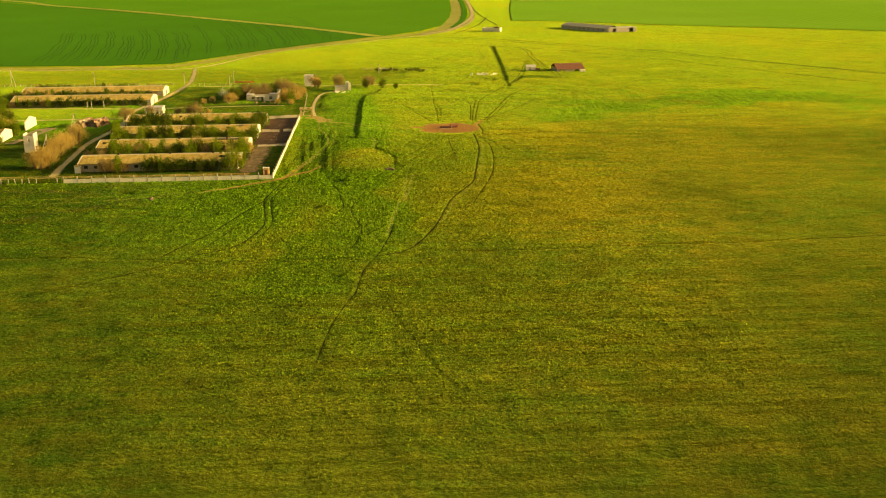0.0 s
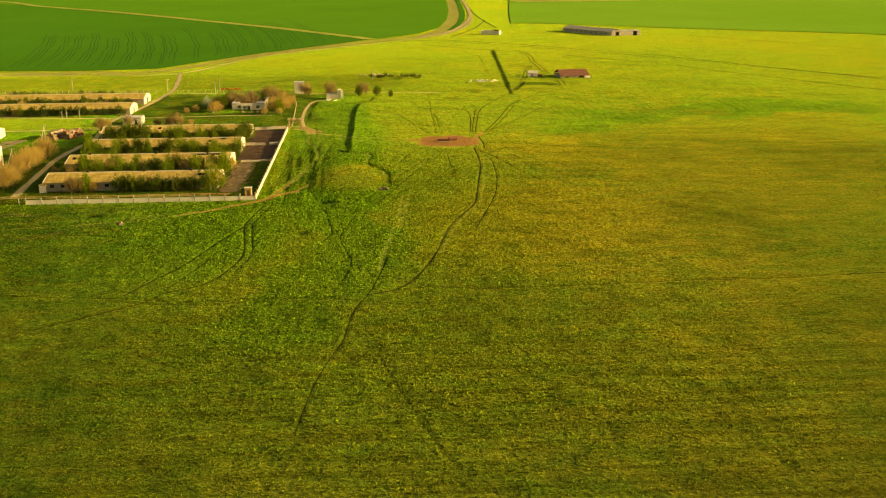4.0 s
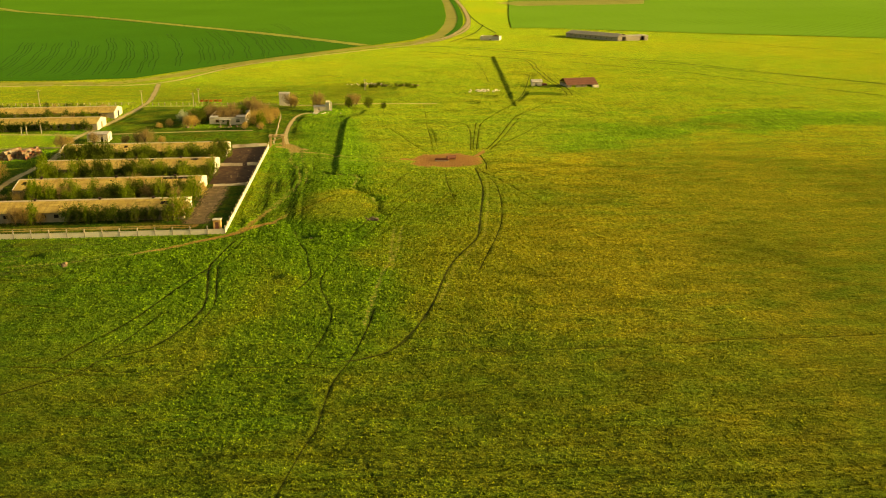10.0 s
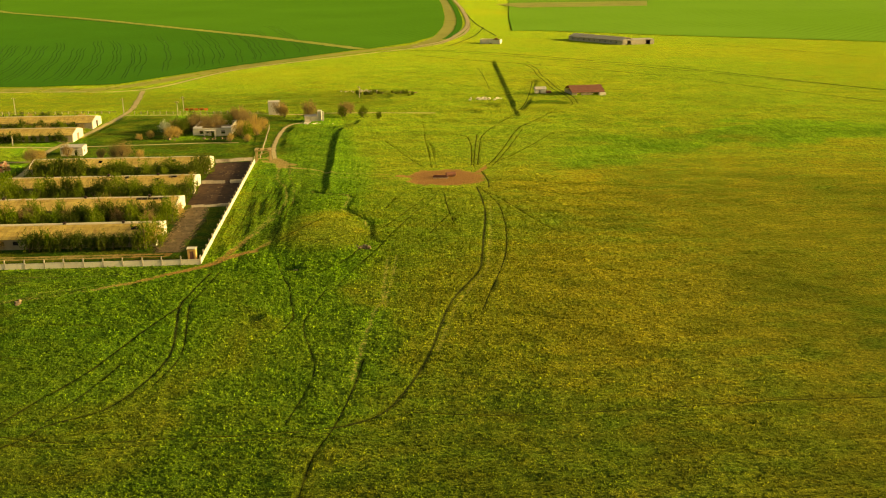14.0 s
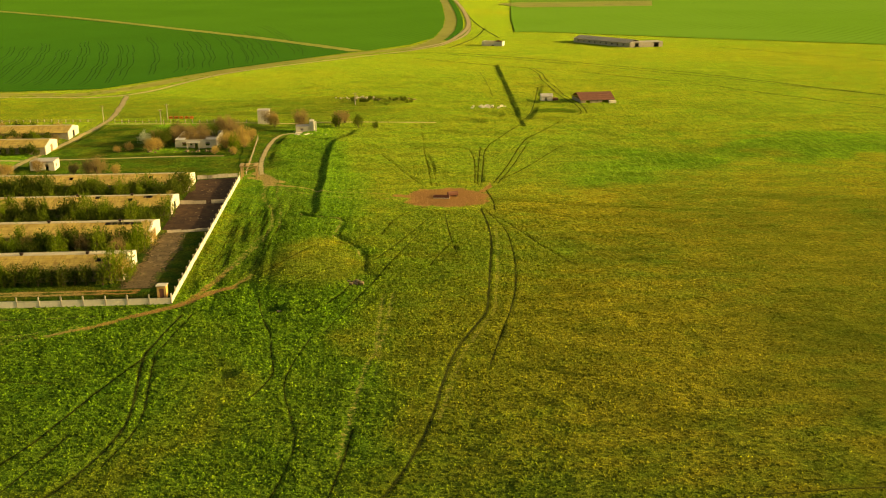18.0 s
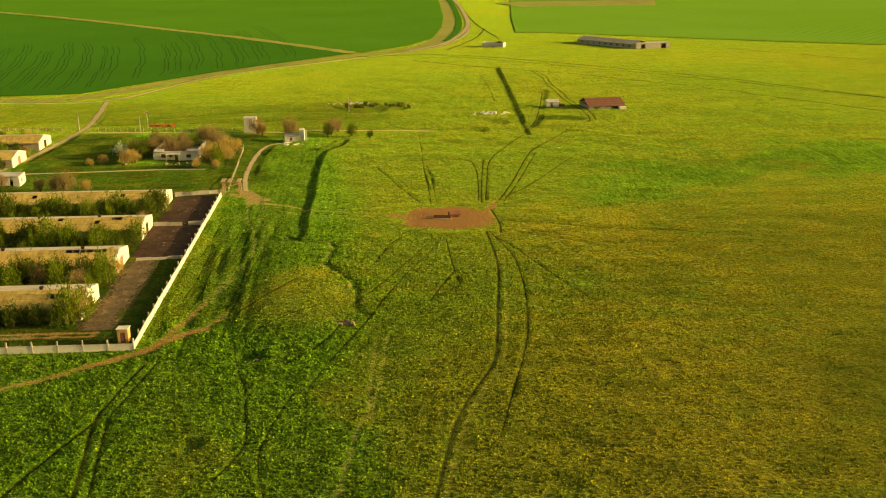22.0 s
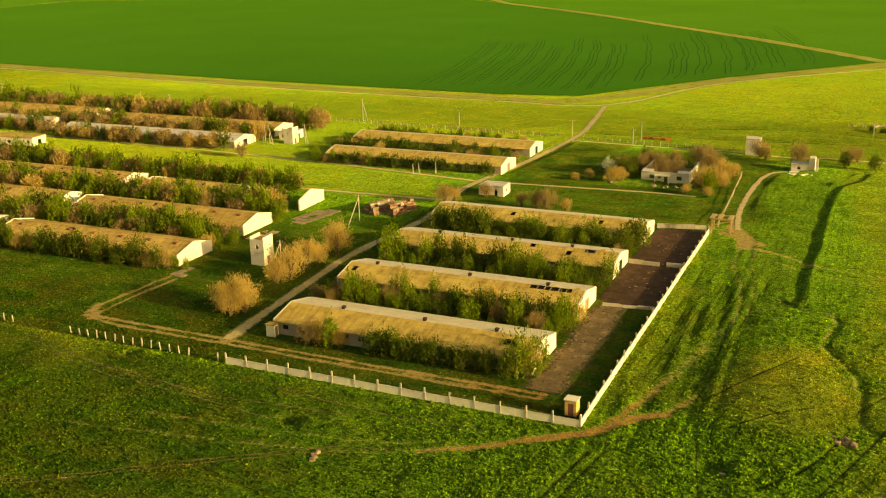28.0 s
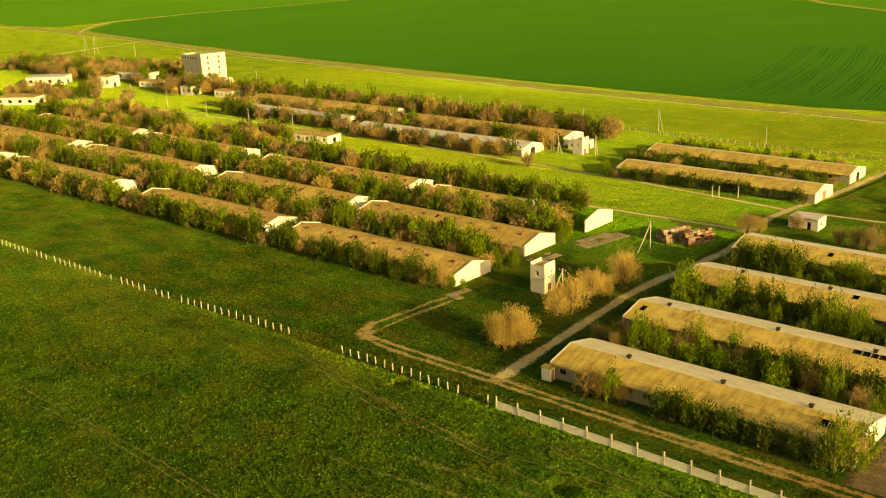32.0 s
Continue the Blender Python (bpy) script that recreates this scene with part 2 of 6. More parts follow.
    col = mixed(nt, maths(nt, "MULTIPLY", groove, 0.6), col, ramp(nt, fine, [(0.3, (0.026, 0.034, 0.003)), (0.7, (0.075, 0.078, 0.007))]))
    bare = ramp(nt, maths(nt, "ADD", soil.outputs["Fac"], maths(nt, "MULTIPLY", maths(nt, "SUBTRACT", clump, 0.5), 1.5)), [(0.40, (0, 0, 0)), (0.85, (1, 1, 1))])
    clay = nt.nodes.new("ShaderNodeAttribute")
    clay.attribute_name = "clay"
    earth = mixed(nt, clay.outputs["Fac"], ramp(nt, fine, [(0.3, (0.25, 0.175, 0.062)), (0.7, (0.47, 0.345, 0.135))]), ramp(nt, fine, [(0.3, (0.25, 0.118, 0.042)), (0.7, (0.46, 0.250, 0.092))]))
    col = mixed(nt, bare, col, earth)
    far = ramp(nt, noise_fac(nt, 1.0, 4, 0.6, vector=stretched(nt, pos, (0.045, 0.20, 1), 3.0)), [(0.47, (0, 0, 0)), (0.62, (1, 1, 1))])
    col = mixed(nt, maths(nt, "MULTIPLY", maths(nt, "MULTIPLY", far, maths(nt, "SUBTRACT", 1.0, lush.outputs["Fac"], True)), maths(nt, "MULTIPLY", maths(nt, "SUBTRACT", 1.0, bare, True), 0.6)), col, (0.066, 0.086, 0.012))
    return col, clump, fine, maths(nt, "MULTIPLY", maths(nt, "SUBTRACT", 1.0, bare, True), maths(nt, "SUBTRACT", 1.0, maths(nt, "MULTIPLY", herbs_vignette, 0.45), True))


def grass_material():
    m, nt, b = shader("steppe_grass", 1.0, 0.0)
    col, clump, fine, blades = grass_colour(nt, place_of(nt))
    nt.links.new(col, b.inputs["Base Color"])
    b.inputs["Sheen Weight"].default_value, b.inputs["Sheen Roughness"].default_value = 0.6, 0.28
    nt.links.new(maths(nt, "MULTIPLY", blades, 0.72), b.inputs["Sheen Weight"])
    nt.links.new(mixed(nt, 1.0, col, (4.6, 4.5, 3.5), "MULTIPLY"), b.inputs["Sheen Tint"])
    bumped(nt, b, maths(nt, "ADD", clump, maths(nt, "MULTIPLY", fine, 0.35)), 1.0, 0.26)
    return m


def tuft_material():
    m, nt, b = shader("grass_tuft", 1.0, 0.0)
    col, _, _, blades = grass_colour(nt, place_of(nt))
    tone = nt.nodes.new("ShaderNodeNewGeometry").outputs["Random Per Island"]
    col = mixed(nt, 1.0, col, ramp(nt, tone, [(0.0, (0.72, 0.70, 0.6)), (0.55, (1.6, 1.54, 1.3)), (1.0, (3.1, 2.95, 2.2))]), "MULTIPLY")
    nt.links.new(col, b.inputs["Base Color"])
    b.inputs["Sheen Roughness"].default_value = 0.35
    nt.links.new(maths(nt, "MULTIPLY", blades, 0.65), b.inputs["Sheen Weight"])
    nt.links.new(mixed(nt, 1.0, col, (2.7, 2.7, 2.2), "MULTIPLY"), b.inputs["Sheen Tint"])
    t, mix = nt.nodes.new("ShaderNodeBsdfTranslucent"), nt.nodes.new("ShaderNodeMixShader")
    mix.inputs["Fac"].default_value = 0.3
    nt.links.new(col, t.inputs["Color"])
    nt.links.new(b.outputs[0], mix.inputs[1])
    nt.links.new(t.outputs[0], mix.inputs[2])
    nt.links.new(mix.outputs[0], nt.nodes["Material Output"].inputs["Surface"])
    return m


def crop_material(name, dark, light, turn, pitch, sheen=0.12):
    m, nt, b = shader(name, 1.0, 0.0)
    b.inputs["Sheen Weight"].default_value, b.inputs["Sheen Roughness"].default_value = sheen, 0.3
    b.inputs["Sheen Tint"].default_value = (0.26, 0.78, 0.07, 1)
    pos = place_of(nt)
    wide = noise_fac(nt, 0.006, 4, vector=pos)
    fine = noise_fac(nt, 0.5, 4, vector=pos)
    col = ramp(nt, wide, [(0.3, dark), (0.7, light)])
    col = mixed(nt, 0.3, col, ramp(nt, fine, [(0.3, dark), (0.7, light)]))
    wave = nt.nodes.new("ShaderNodeTexWave")
    wave.wave_type, wave.bands_direction = "BANDS", "X"
    wave.inputs["Scale"].default_value, wave.inputs["Distortion"].default_value = pitch, 5.0
    wave.inputs["Detail"].default_value, wave.inputs["Detail Scale"].default_value = 1.0, 0.25
    nt.links.new(stretched(nt, pos, (1, 1, 1), turn), wave.inputs["Vector"])
    lines = ramp(nt, wave.outputs["Fac"], [(0.80, (0, 0, 0)), (0.97, (1, 1, 1))])
    patches = ramp(nt, noise_fac(nt, 0.011, 3, vector=pos), [(0.42, (0, 0, 0)), (0.6, (1, 1, 1))])
    col = mixed(nt, maths(nt, "MULTIPLY", maths(nt, "MULTIPLY", lines, patches), 0.4), col, tuple(c * 0.45 for c in dark))
    nt.links.new(col, b.inputs["Base Color"])
    bumped(nt, b, fine, 0.7, 0.25)
    return m


GRASS = grass_material()
CROP = crop_material("young_wheat", (0.004, 0.050, 0.011), (0.011, 0.092, 0.018), 8.0, 0.11)
CROP_FAR = crop_material("green_crop", (0.032, 0.112, 0.016), (0.056, 0.162, 0.024), 25.0, 0.06)
CROP_PALE = crop_material("pale_green_crop", (0.100, 0.165, 0.028), (0.138, 0.205, 0.042), 40.0, 0.05, 0.2)
VERGE = weathered("dry_grass_verge", (0.30, 0.30, 0.045), (0.42, 0.40, 0.085), (0.18, 0.21, 0.03), 0.05, 1.5, 0.95, 0.05)
TUFT = tuft_material()


# ---- shapes ----
class Geo:
    """Collects corners and faces of one part."""

    def __init__(self):
        self.v, self.f = [], []

    def face(self, *pts):
        n = len(self.v)
        self.v += [tuple(p) for p in pts]
        self.f.append(tuple(range(n, n + len(pts))))
        return self

    def solid(self, low, high):
        """A closed solid between two loops of the same length."""
        n, k = len(self.v), len(low)
        self.v += [tuple(p) for p in low] + [tuple(p) for p in high]
        self.f.append(tuple(range(n + k - 1, n - 1, -1)))
        self.f.append(tuple(range(n + k, n + 2 * k)))
        for i in range(k):
            j = (i + 1) % k
            self.f.append((n + i, n + j, n + k + j, n + k + i))
        return self

    def box(self, x0, y0, z0, x1, y1, z1):
        return self.solid([(x0, y0, z0), (x1, y0, z0), (x1, y1, z0), (x0, y1, z0)], [(x0, y0, z1), (x1, y0, z1), (x1, y1, z1), (x0, y1, z1)])

    def pipe(self, a, b, r0, r1, sides=6):
        a, b = Vector(a), Vector(b)
        q = (b - a).to_track_quat("Z", "Y")
        ring = [q @ Vector((math.cos(2 * math.pi * i / sides), math.sin(2 * math.pi * i / sides), 0)) for i in range(sides)]
        return self.solid([a + r0 * c for c in ring], [b + r1 * c for c in ring])

    def welded(self):
        """The same faces with corners that meet made one."""
        first, to = {}, []
        for p in self.v:
            to.append(first.setdefault(tuple(round(c, 4) for c in p), len(first)))
        self.v, self.f = list(first), [tuple(to[i] for i in f) for f in self.f]
        return self

    def mesh(self, name, material):
        me = bpy.data.meshes.new(name)
        me.from_pydata(self.v, [], self.f)
        me.materials.append(material)
        return me


def thing(name, at, label, category, group="", kind="", turn=0.0):
    ob = new(name)
    ob.empty_display_size = 0.5
    ob.matrix_basis = pose(at[0], at[1], at[2] if len(at) > 2 else 0.0, 0, 0, turn)
    return tagged(ob, label, category, group, kind)


def part(name, geo, material, parent, label=""):
    ob = new(name, geo if isinstance(geo, bpy.types.Mesh) else geo.mesh(name, material))
    ob.parent = parent
    return tagged(ob, label)


def spread(n, lo, hi):
    return [lo + (hi - lo) * i / (n - 1) for i in range(n)]


# ---- the lie of the land ----
def hashed(i, j, seed):
    n = (i.astype(np.int64) * 374761393 + j.astype(np.int64) * 668265263 + seed * 1274126177) & 0x7FFFFFFF
    n = ((n ^ (n >> 13)) * 1274126177) & 0x7FFFFFFF
    return ((n ^ (n >> 16)) & 0xFFFF) / 65535.0


def lumps(x, y, size, seed):
    """Smooth noise from 0 to 1 with bumps of that size."""
    u, v = x / size, y / size
    i, j = np.floor(u), np.floor(v)
    a, b = u - i, v - j
    a, b = a * a * (3 - 2 * a), b * b * (3 - 2 * b)
    return (hashed(i, j, seed) * (1 - a) + hashed(i + 1, j, seed) * a) * (1 - b) + (hashed(i, j + 1, seed) * (1 - a) + hashed(i + 1, j + 1, seed) * a) * b


def off_line(x, y, line):
    """How far places lie from a line of points."""
    best = np.full(np.shape(x), 1e9)
    for (ax, ay), (bx, by) in zip(line, line[1:]):
        k = np.clip(((x - ax) * (bx - ax) + (y - ay) * (by - ay)) / ((bx - ax) ** 2 + (by - ay) ** 2 + 1e-9), 0, 1)
        best = np.minimum(best, np.hypot(x - ax - k * (bx - ax), y - ay - k * (by - ay)))
    return best


def smooth(d, near, far):
    k = np.clip((d - near) / (far - near), 0, 1)
    return 1 - k * k * (3 - 2 * k)


DITCHES = [([(22.6, 62), (21.8, 78), (22.5, 96), (22.1, 120), (22.6, 140), (24, 152), (28.5, 160), (30, 168)], 1.5, 0.55), ([(90.3, 172), (101.3, 351)], 1.3, 0.75)]
GULLY = [(20, 61.4), (23.2, 58), (29.8, 56.2), (30.8, 53.6), (29.8, 45.4), (29.4, 42), (32.5, 35.7), (35, 30.6), (35.7, 25.5), (35.8, 15), (38.2, 12.6)]
ROADS = {
    # name: (points, half width, material, kind of surface)
    "main_road": ([(-1300, 395), (-929, 353), (-780, 339), (-647, 322), (-547, 302), (-445, 288), (-374, 281), (-261, 266), (-120, 258), (-68, 262), (-35, 330), (29, 395), (60, 425), (84, 465), (108, 575), (122, 870), (128, 1200), (150, 2200)], 1.6, GRAVEL),
    "farm_road": ([(-68, 258), (-62, 215), (-61, 194), (-64, 156), (-69, 120), (-66, 92), (-69, 60), (-68, 36), (-66, 8.5)], 1.5, GRAVEL),
    "lane": ([(-430, 140), (-300, 141), (-238, 142), (-136, 137), (-92, 132), (-69, 129)], 1.1, GRAVEL),
    "field_path": ([(-760, 338), (-793, 360), (-835, 398), (-854, 425), (-861, 470), (-864, 532), (-848, 630), (-841, 718), (-838, 850)], 2.6, GRAVEL),
    "village_lane": ([(-647, 322), (-641, 300), (-635, 275), (-625, 240), (-600, 215)], 1.8, GRAVEL),
    "side_lane": ([(-112, 105.5), (-73, 107), (-67, 108)], 1.1, GRAVEL),
    "gate_road": ([(5.6, 105), (4.5, 112), (3.5, 124), (3.4, 143.5), (4.4, 158), (6.5, 165), (10.0, 167.2)], 0.95, GRAVEL),
    "north_lane": ([(-62, 191), (-30, 189), (-12, 189.5), (8, 186), (22, 188), (60, 184)], 0.9, GRAVEL),
    "house_lane": ([(-66, 129), (-36, 131), (-20, 132), (-9, 131.5)], 0.9, GRAVEL),
    "old_road": ([(31, 404), (89, 404), (180, 321), (250, 236), (330, 130)], 0.9, RUT),
}
WORN, RUTS, FAR_RUTS = [], [], []


def worn(half, much, *line):
    """A soft bare track."""
    WORN.append((list(line), half, much))


def rut(half, *line):
    """A narrow dark rut near the camera's way."""
    RUTS.append((list(line), half))


def far_rut(half, *line):
    FAR_RUTS.append((list(line), half))


# dirt track swinging round the fence corner and up to the gate
worn(1.1, 0.74, (10.1, 8.1), (6.3, 5.6), (3.0, 0.4), (-0.6, -2.6), (-5.7, -6.2))
worn(0.6, 0.58, (13.1, 15.4), (10.1, 8.1))
worn(0.8, 0.64, (-5.7, -6.2), (-11.2, -10.3), (-17.9, -14.4))
worn(0.25, 0.47, (-17.9, -14.4), (-24.9, -17.6), (-40, -21), (-70, -26))
worn(0.7, 0.62, (0.6, -1.4), (3.1, 2.2), (5.6, 9.5), (8.2, 21.3))
worn(0.3, 0.46, (8.2, 21.3), (10.3, 33.5), (12.0, 44))
worn(0.3, 0.49, (8.5, 92), (8.7, 78.7), (12.1, 65.7), (13.5, 50.2), (12.0, 36.6), (9.1, 21.9))
worn(0.2, 0.46, (11.6, 94), (11.9, 82), (14.4, 66), (15.4, 50))
worn(0.15, 0.45, (-14, -10.5), (-28, -15), (-60, -19))
worn(0.4, 0.80, (8.5, 95), (9.4, 92.5), (16.5, 89.6), (23.8, 83.9))
worn(0.25, 0.60, (23.8, 83.9), (37.1, 80.9), (45.5, 78.8))
worn(0.18, 0.54, (11.2, 88.5), (25.5, 78.3), (44.2, 74.3))
worn(2.2, 0.80, (4, 107), (8, 99), (9, 92))
worn(1.6, 0.76, (3, 101), (8, 98), (12, 95))
# bare arms of the watering place
worn(1.6, 0.86, (43.6, 77.4), (50, 76))
worn(0.8, 0.80, (66, 80), (69.6, 87.5), (73, 98))
# pale scarp of the gully: dry bank, with its sunlight put into the colour
worn(0.1, 0.56, (19.2, 62.2), (22.6, 59), (29.2, 57.2), (29.8, 53.6), (28.8, 45.4))
worn(0.1, 0.60, (28.4, 42), (31.6, 36.4), (34, 31), (34.6, 25.5))
# wheel tracks in front of the barns
worn(0.26, 0.84, (-97, 36), (-98.5, 24), (-99, 10), (-94, 9), (-66, 8.6), (-34, 8.1), (-8, 8.1))
worn(0.22, 0.80, (-95, 34), (-96.6, 12), (-92, 7.3), (-66, 6.9), (-34, 6.5), (-8, 6.6))
worn(1.2, 0.8, (-66, 12), (-66, 7.5))
worn(0.8, 0.8, (-100, 14), (-96, 8))
worn(0.5, 0.55, (-11, 14), (-10.6, 30), (-10.6, 45))
# dry paths through the pasture
worn(0.25, 0.49, (39.4, 1.3), (38.7, -8.6), (38.3, -17.4), (38.0, -25.3), (36.2, -32.4), (33, -60))
worn(0.14, 0.46, (41.2, 2.4), (40.0, -12.2), (38.8, -25.3), (37.9, -34.9))
worn(0.2, 0.44, (65.9, 48.2), (65.2, 35.2), (63.3, 18.4), (61.3, 4.2), (59.5, -7.9), (56.4, -16.0), (51.6, -29), (46.9, -50))
worn(0.2, 0.48, (41, -73), (56, -75.2), (74, -75), (92, -73.8), (117, -73.6), (160, -70))
worn(0.2, 0.46, (39.7, -99.6), (52.9, -98.7), (67.7, -98.9), (100, -97))
WHEEL_LINES = [
    [(-125, -40.6), (-100.9, -40.6), (-84.6, -40.9), (-69, -42)], [(-125, -42.2), (-95.1, -41.9), (-79.1, -42.6), (-69.6, -43.2)],
    [(-75, -48), (-63.1, -41.4), (-51.1, -33.4), (-26.9, -17.6), (-20, -15)], [(-75, -46), (-61.8, -39.4), (-50, -31.6), (-27, -16.2)],
    [(-100, -4), (-78.3, -10.3), (-54.8, -12.4), (-41.5, -14.3)], [(-85, -7), (-68.4, -9.4), (-55.9, -11.0), (-32.1, -8.7)], [(-100, -2.4), (-78, -8.6), (-55, -10.8)], [(-48, -5), (-30, -6.5), (-12, -6)],
]

# the main track from the watering place
rut(0.42, (64.4, 63.1), (64.5, 48.2), (63.8, 35.2), (61.7, 18.4), (59.9, 4.2), (58.1, -7.9), (55.0, -16.0), (50.2, -29.1), (45.0, -52.9), (38.8, -70.0), (33.6, -74.7), (30.2, -75.8))
rut(0.22, (30.2, -75.8), (21.9, -76.9), (5.5, -77.4), (-2.6, -77.9), (-10.4, -76.2), (-20, -74.1), (-60, -70))
rut(0.16, (30.2, -77.3), (21.9, -78.3), (5.5, -79), (-2.6, -79.4), (-10.4, -77.9), (-20, -75.9))
rut(0.2, (65.4, 61.1), (68.0, 44.9), (67.9, 32.3), (66.9, 18.5), (65.1, 4.4), (62.5, -7.8), (59.7, -18.3), (56.2, -31.6))
rut(0.2, (65.8, 59.2), (69.2, 50.1), (72.2, 40.1), (75.3, 28.2), (79.8, 16.5))
rut(0.13, (53.3, 58), (50.5, 47.8), (45.8, 36.1), (41.0, 21.6), (37.7, 10.2), (32.5, -5.0), (29.2, -16.1))
rut(0.12, (51.5, 56.9), (43.1, 36.0), (38.0, 24.2), (35.1, 18.7))
rut(0.2, (55.0, 58), (54.9, 44.5), (55.1, 36.4), (55.4, 27.5))
rut(0.16, (55.1, 36.4), (51.5, 26.0), (49.2, 19.2))
rut(0.18, (50.3, 66), (43.3, 56.6), (39.3, 42.3))
rut(0.22, (39.9, 130.0), (44.7, 111.1), (49.2, 94.6), (51.9, 87))
rut(0.12, (54.3, 177.4), (54.0, 152.1), (53.4, 130.3), (53.6, 108.4), (53.3, 88))
rut(0.1, (54.6, 130), (54.9, 108.4), (54.8, 88))
rut(0.26, (62, 138), (66.5, 136.1), (68.0, 131.9), (67.9, 117.7), (65.4, 90))
rut(0.22, (71.7, 137.6), (68.5, 111.7), (66.0, 89))
rut(0.26, (89.3, 173.5), (79.6, 152.6), (73.1, 134.1), (69.9, 111.7), (67.2, 90))
rut(0.26, (70.6, 90), (76.4, 108.9), (86.8, 145.1), (92.7, 156.7), (110, 190))
rut(0.2, (71.6, 89), (78.0, 108.9), (88.6, 145.1))
rut(0.2, (72.2, 92.6), (81.0, 106.2), (92.6, 127.8), (100.7, 141.7))
rut(0.14, (69, 71.5), (91.3, 63.9), (115, 58))
rut(0.14, (69, 63.2), (86.3, 51.7))
rut(0.14, (68.6, 67.2), (76.7, 61.5), (91.7, 50.8))
rut(0.4, (67.6, 62), (68.2, 70), (67.6, 82))
rut(0.2, (25.7, 84.9), (41.0, 86.8))
rut(0.2, (12.5, 87), (25.7, 81.3), (41.0, 78.4))
# through the lush meadow beside the fence
rut(0.18, (15.6, 2.6), (18.0, -9.4), (19.9, -16.5), (20.8, -24.5), (21.8, -33.0), (19, -42))
rut(0.12, (25.1, -7.2), (28.9, -2.2), (31.6, 3.6), (34.4, 12.5))
rut(0.16, (19.1, 6.8), (24.1, 12.1), (30.8, 17.3))
rut(0.16, (14.3, 14.2), (19.1, 22.2), (22.5, 27.9), (25.7, 34.0))
rut(0.34, (3.0, -5.8), (0.9, -18.9), (0.4, -25.7), (2.7, -44.0), (2.7, -50.7), (1.0, -59.1), (-2.6, -67.3), (-9.9, -72.2), (-13.8, -78.1), (-40, -98))
rut(0.2, (4.8, -5.8), (2.7, -18.9), (2.2, -25.7), (4.5, -44.0), (4.5, -51.2), (2.6, -60.1))
rut(0.28, (0.3, -25.0), (-4.1, -38.4), (-8.6, -53.5), (-13.2, -63.6), (-17.3, -72.6))
rut(0.18, (-4.3, -51.4), (-6.8, -60.8), (-10.2, -71.2))
rut(0.2, (34.8, -52.1), (33.5, -61.8), (31.1, -74.5), (28.5, -83.6), (27.4, -91.9), (26.7, -99.3), (25.2, -104.8), (22.7, -117.4), (21.1, -132.4))
rut(0.06, (33.5, -108.1), (37.4, -123.8), (41.6, -138.4), (46.9, -151.0))
rut(0.22, (40.6, -71.6), (56.1, -73.7), (73.8, -73.5), (92.1, -72.2), (116.7, -72.0), (130, -71))
track_rnd = random.Random(19)
for i in range(11):
    at, low = 2.6 + 1.25 * i + track_rnd.uniform(-0.3, 0.3), track_rnd.uniform(8, 50)
    rut(0.09, (at - 0.6, low), (at + 0.3, low + 12), (at + track_rnd.uniform(0, 1.2), low + 24), (at + track_rnd.uniform(0.2, 1.6), low + track_rnd.uniform(30, 42)))
rut(0.16, (27, -18), (24, -36), (27, -56), (24, -74))
rut(0.16, (-70, -24), (-40, -30), (-10, -34))
rut(0.16, (-80, -33), (-50, -40), (-20, -48))
rut(0.2, (-60, -26), (-70, -44), (-90, -70))
# far out
far_rut(0.8, (60, 385), (86, 360), (113, 339), (146.5, 311), (193, 257), (290, 130))
far_rut(0.7, (74.6, 407), (105, 382), (141.5, 349), (203.5, 286), (330, 150))
far_rut(0.8, (244, 425), (308, 352), (370, 270))
far_rut(0.35, (116.5, 335.2), (117.8, 311.1), (116.3, 294.1), (115.7, 263.6), (116.3, 236.9), (117.8, 213.4), (116.8, 199.6), (112.9, 192.5))
far_rut(0.35, (118.6, 335.2), (120, 311.1), (118.4, 294.1), (117.9, 263.6), (118.5, 236.9), (120, 213.4), (118.9, 198.6))
far_rut(0.25, (110.8, 267.9), (103.7, 230.6), (97.7, 202.4), (93.1, 187.4))
far_rut(0.22, (90.0, 320.1), (89.2, 278.2), (87.5, 243.0))
far_rut(1.0, (121, 832), (116, 617), (120, 495))
far_rut(0.8, (119.4, 571.6), (104.3, 495.5), (82.5, 433.8))
far_rut(0.3, (130, -71), (220, -66))
far_rut(0.4, (-40, 215), (0, 228), (40, 222))
far_rut(0.4, (-60, 203), (-20, 206), (30, 210))
HOLLOWS = [(19.2, -3.9, 2.6, 0.9), (-39.4, -13.1, 2.4, 0.8), (14.6, -33, 2.2, 0.5), (-78, -2, 2.4, 0.5), (37, 240, 6, 1.3), (47, 241, 5, 1.1), (41, 227, 6, 0.9), (75, 184, 6, 0.8), (84, 196, 5, 0.6)]
ALL_LINES = [(v[0], v[1]) for v in ROADS.values()] + FAR_RUTS


def bent(line, step):
    """A line of points as a smooth curve."""
    pts = [Vector(p) for p in line]
    out = []
    for i in range(len(pts) - 1):
        p0, p1, p2, p3 = pts[max(i - 1, 0)], pts[i], pts[i + 1], pts[min(i + 2, len(pts) - 1)]
        n = max(2, int((p2 - p1).length / step))
        for k in range(n):
            t = k / n
            out.append(0.5 * ((2 * p1) + (p2 - p0) * t + (2 * p0 - 5 * p1 + 4 * p2 - p3) * t * t + (3 * p1 - p0 - 3 * p2 + p3) * t ** 3))
    return out + [pts[-1]]


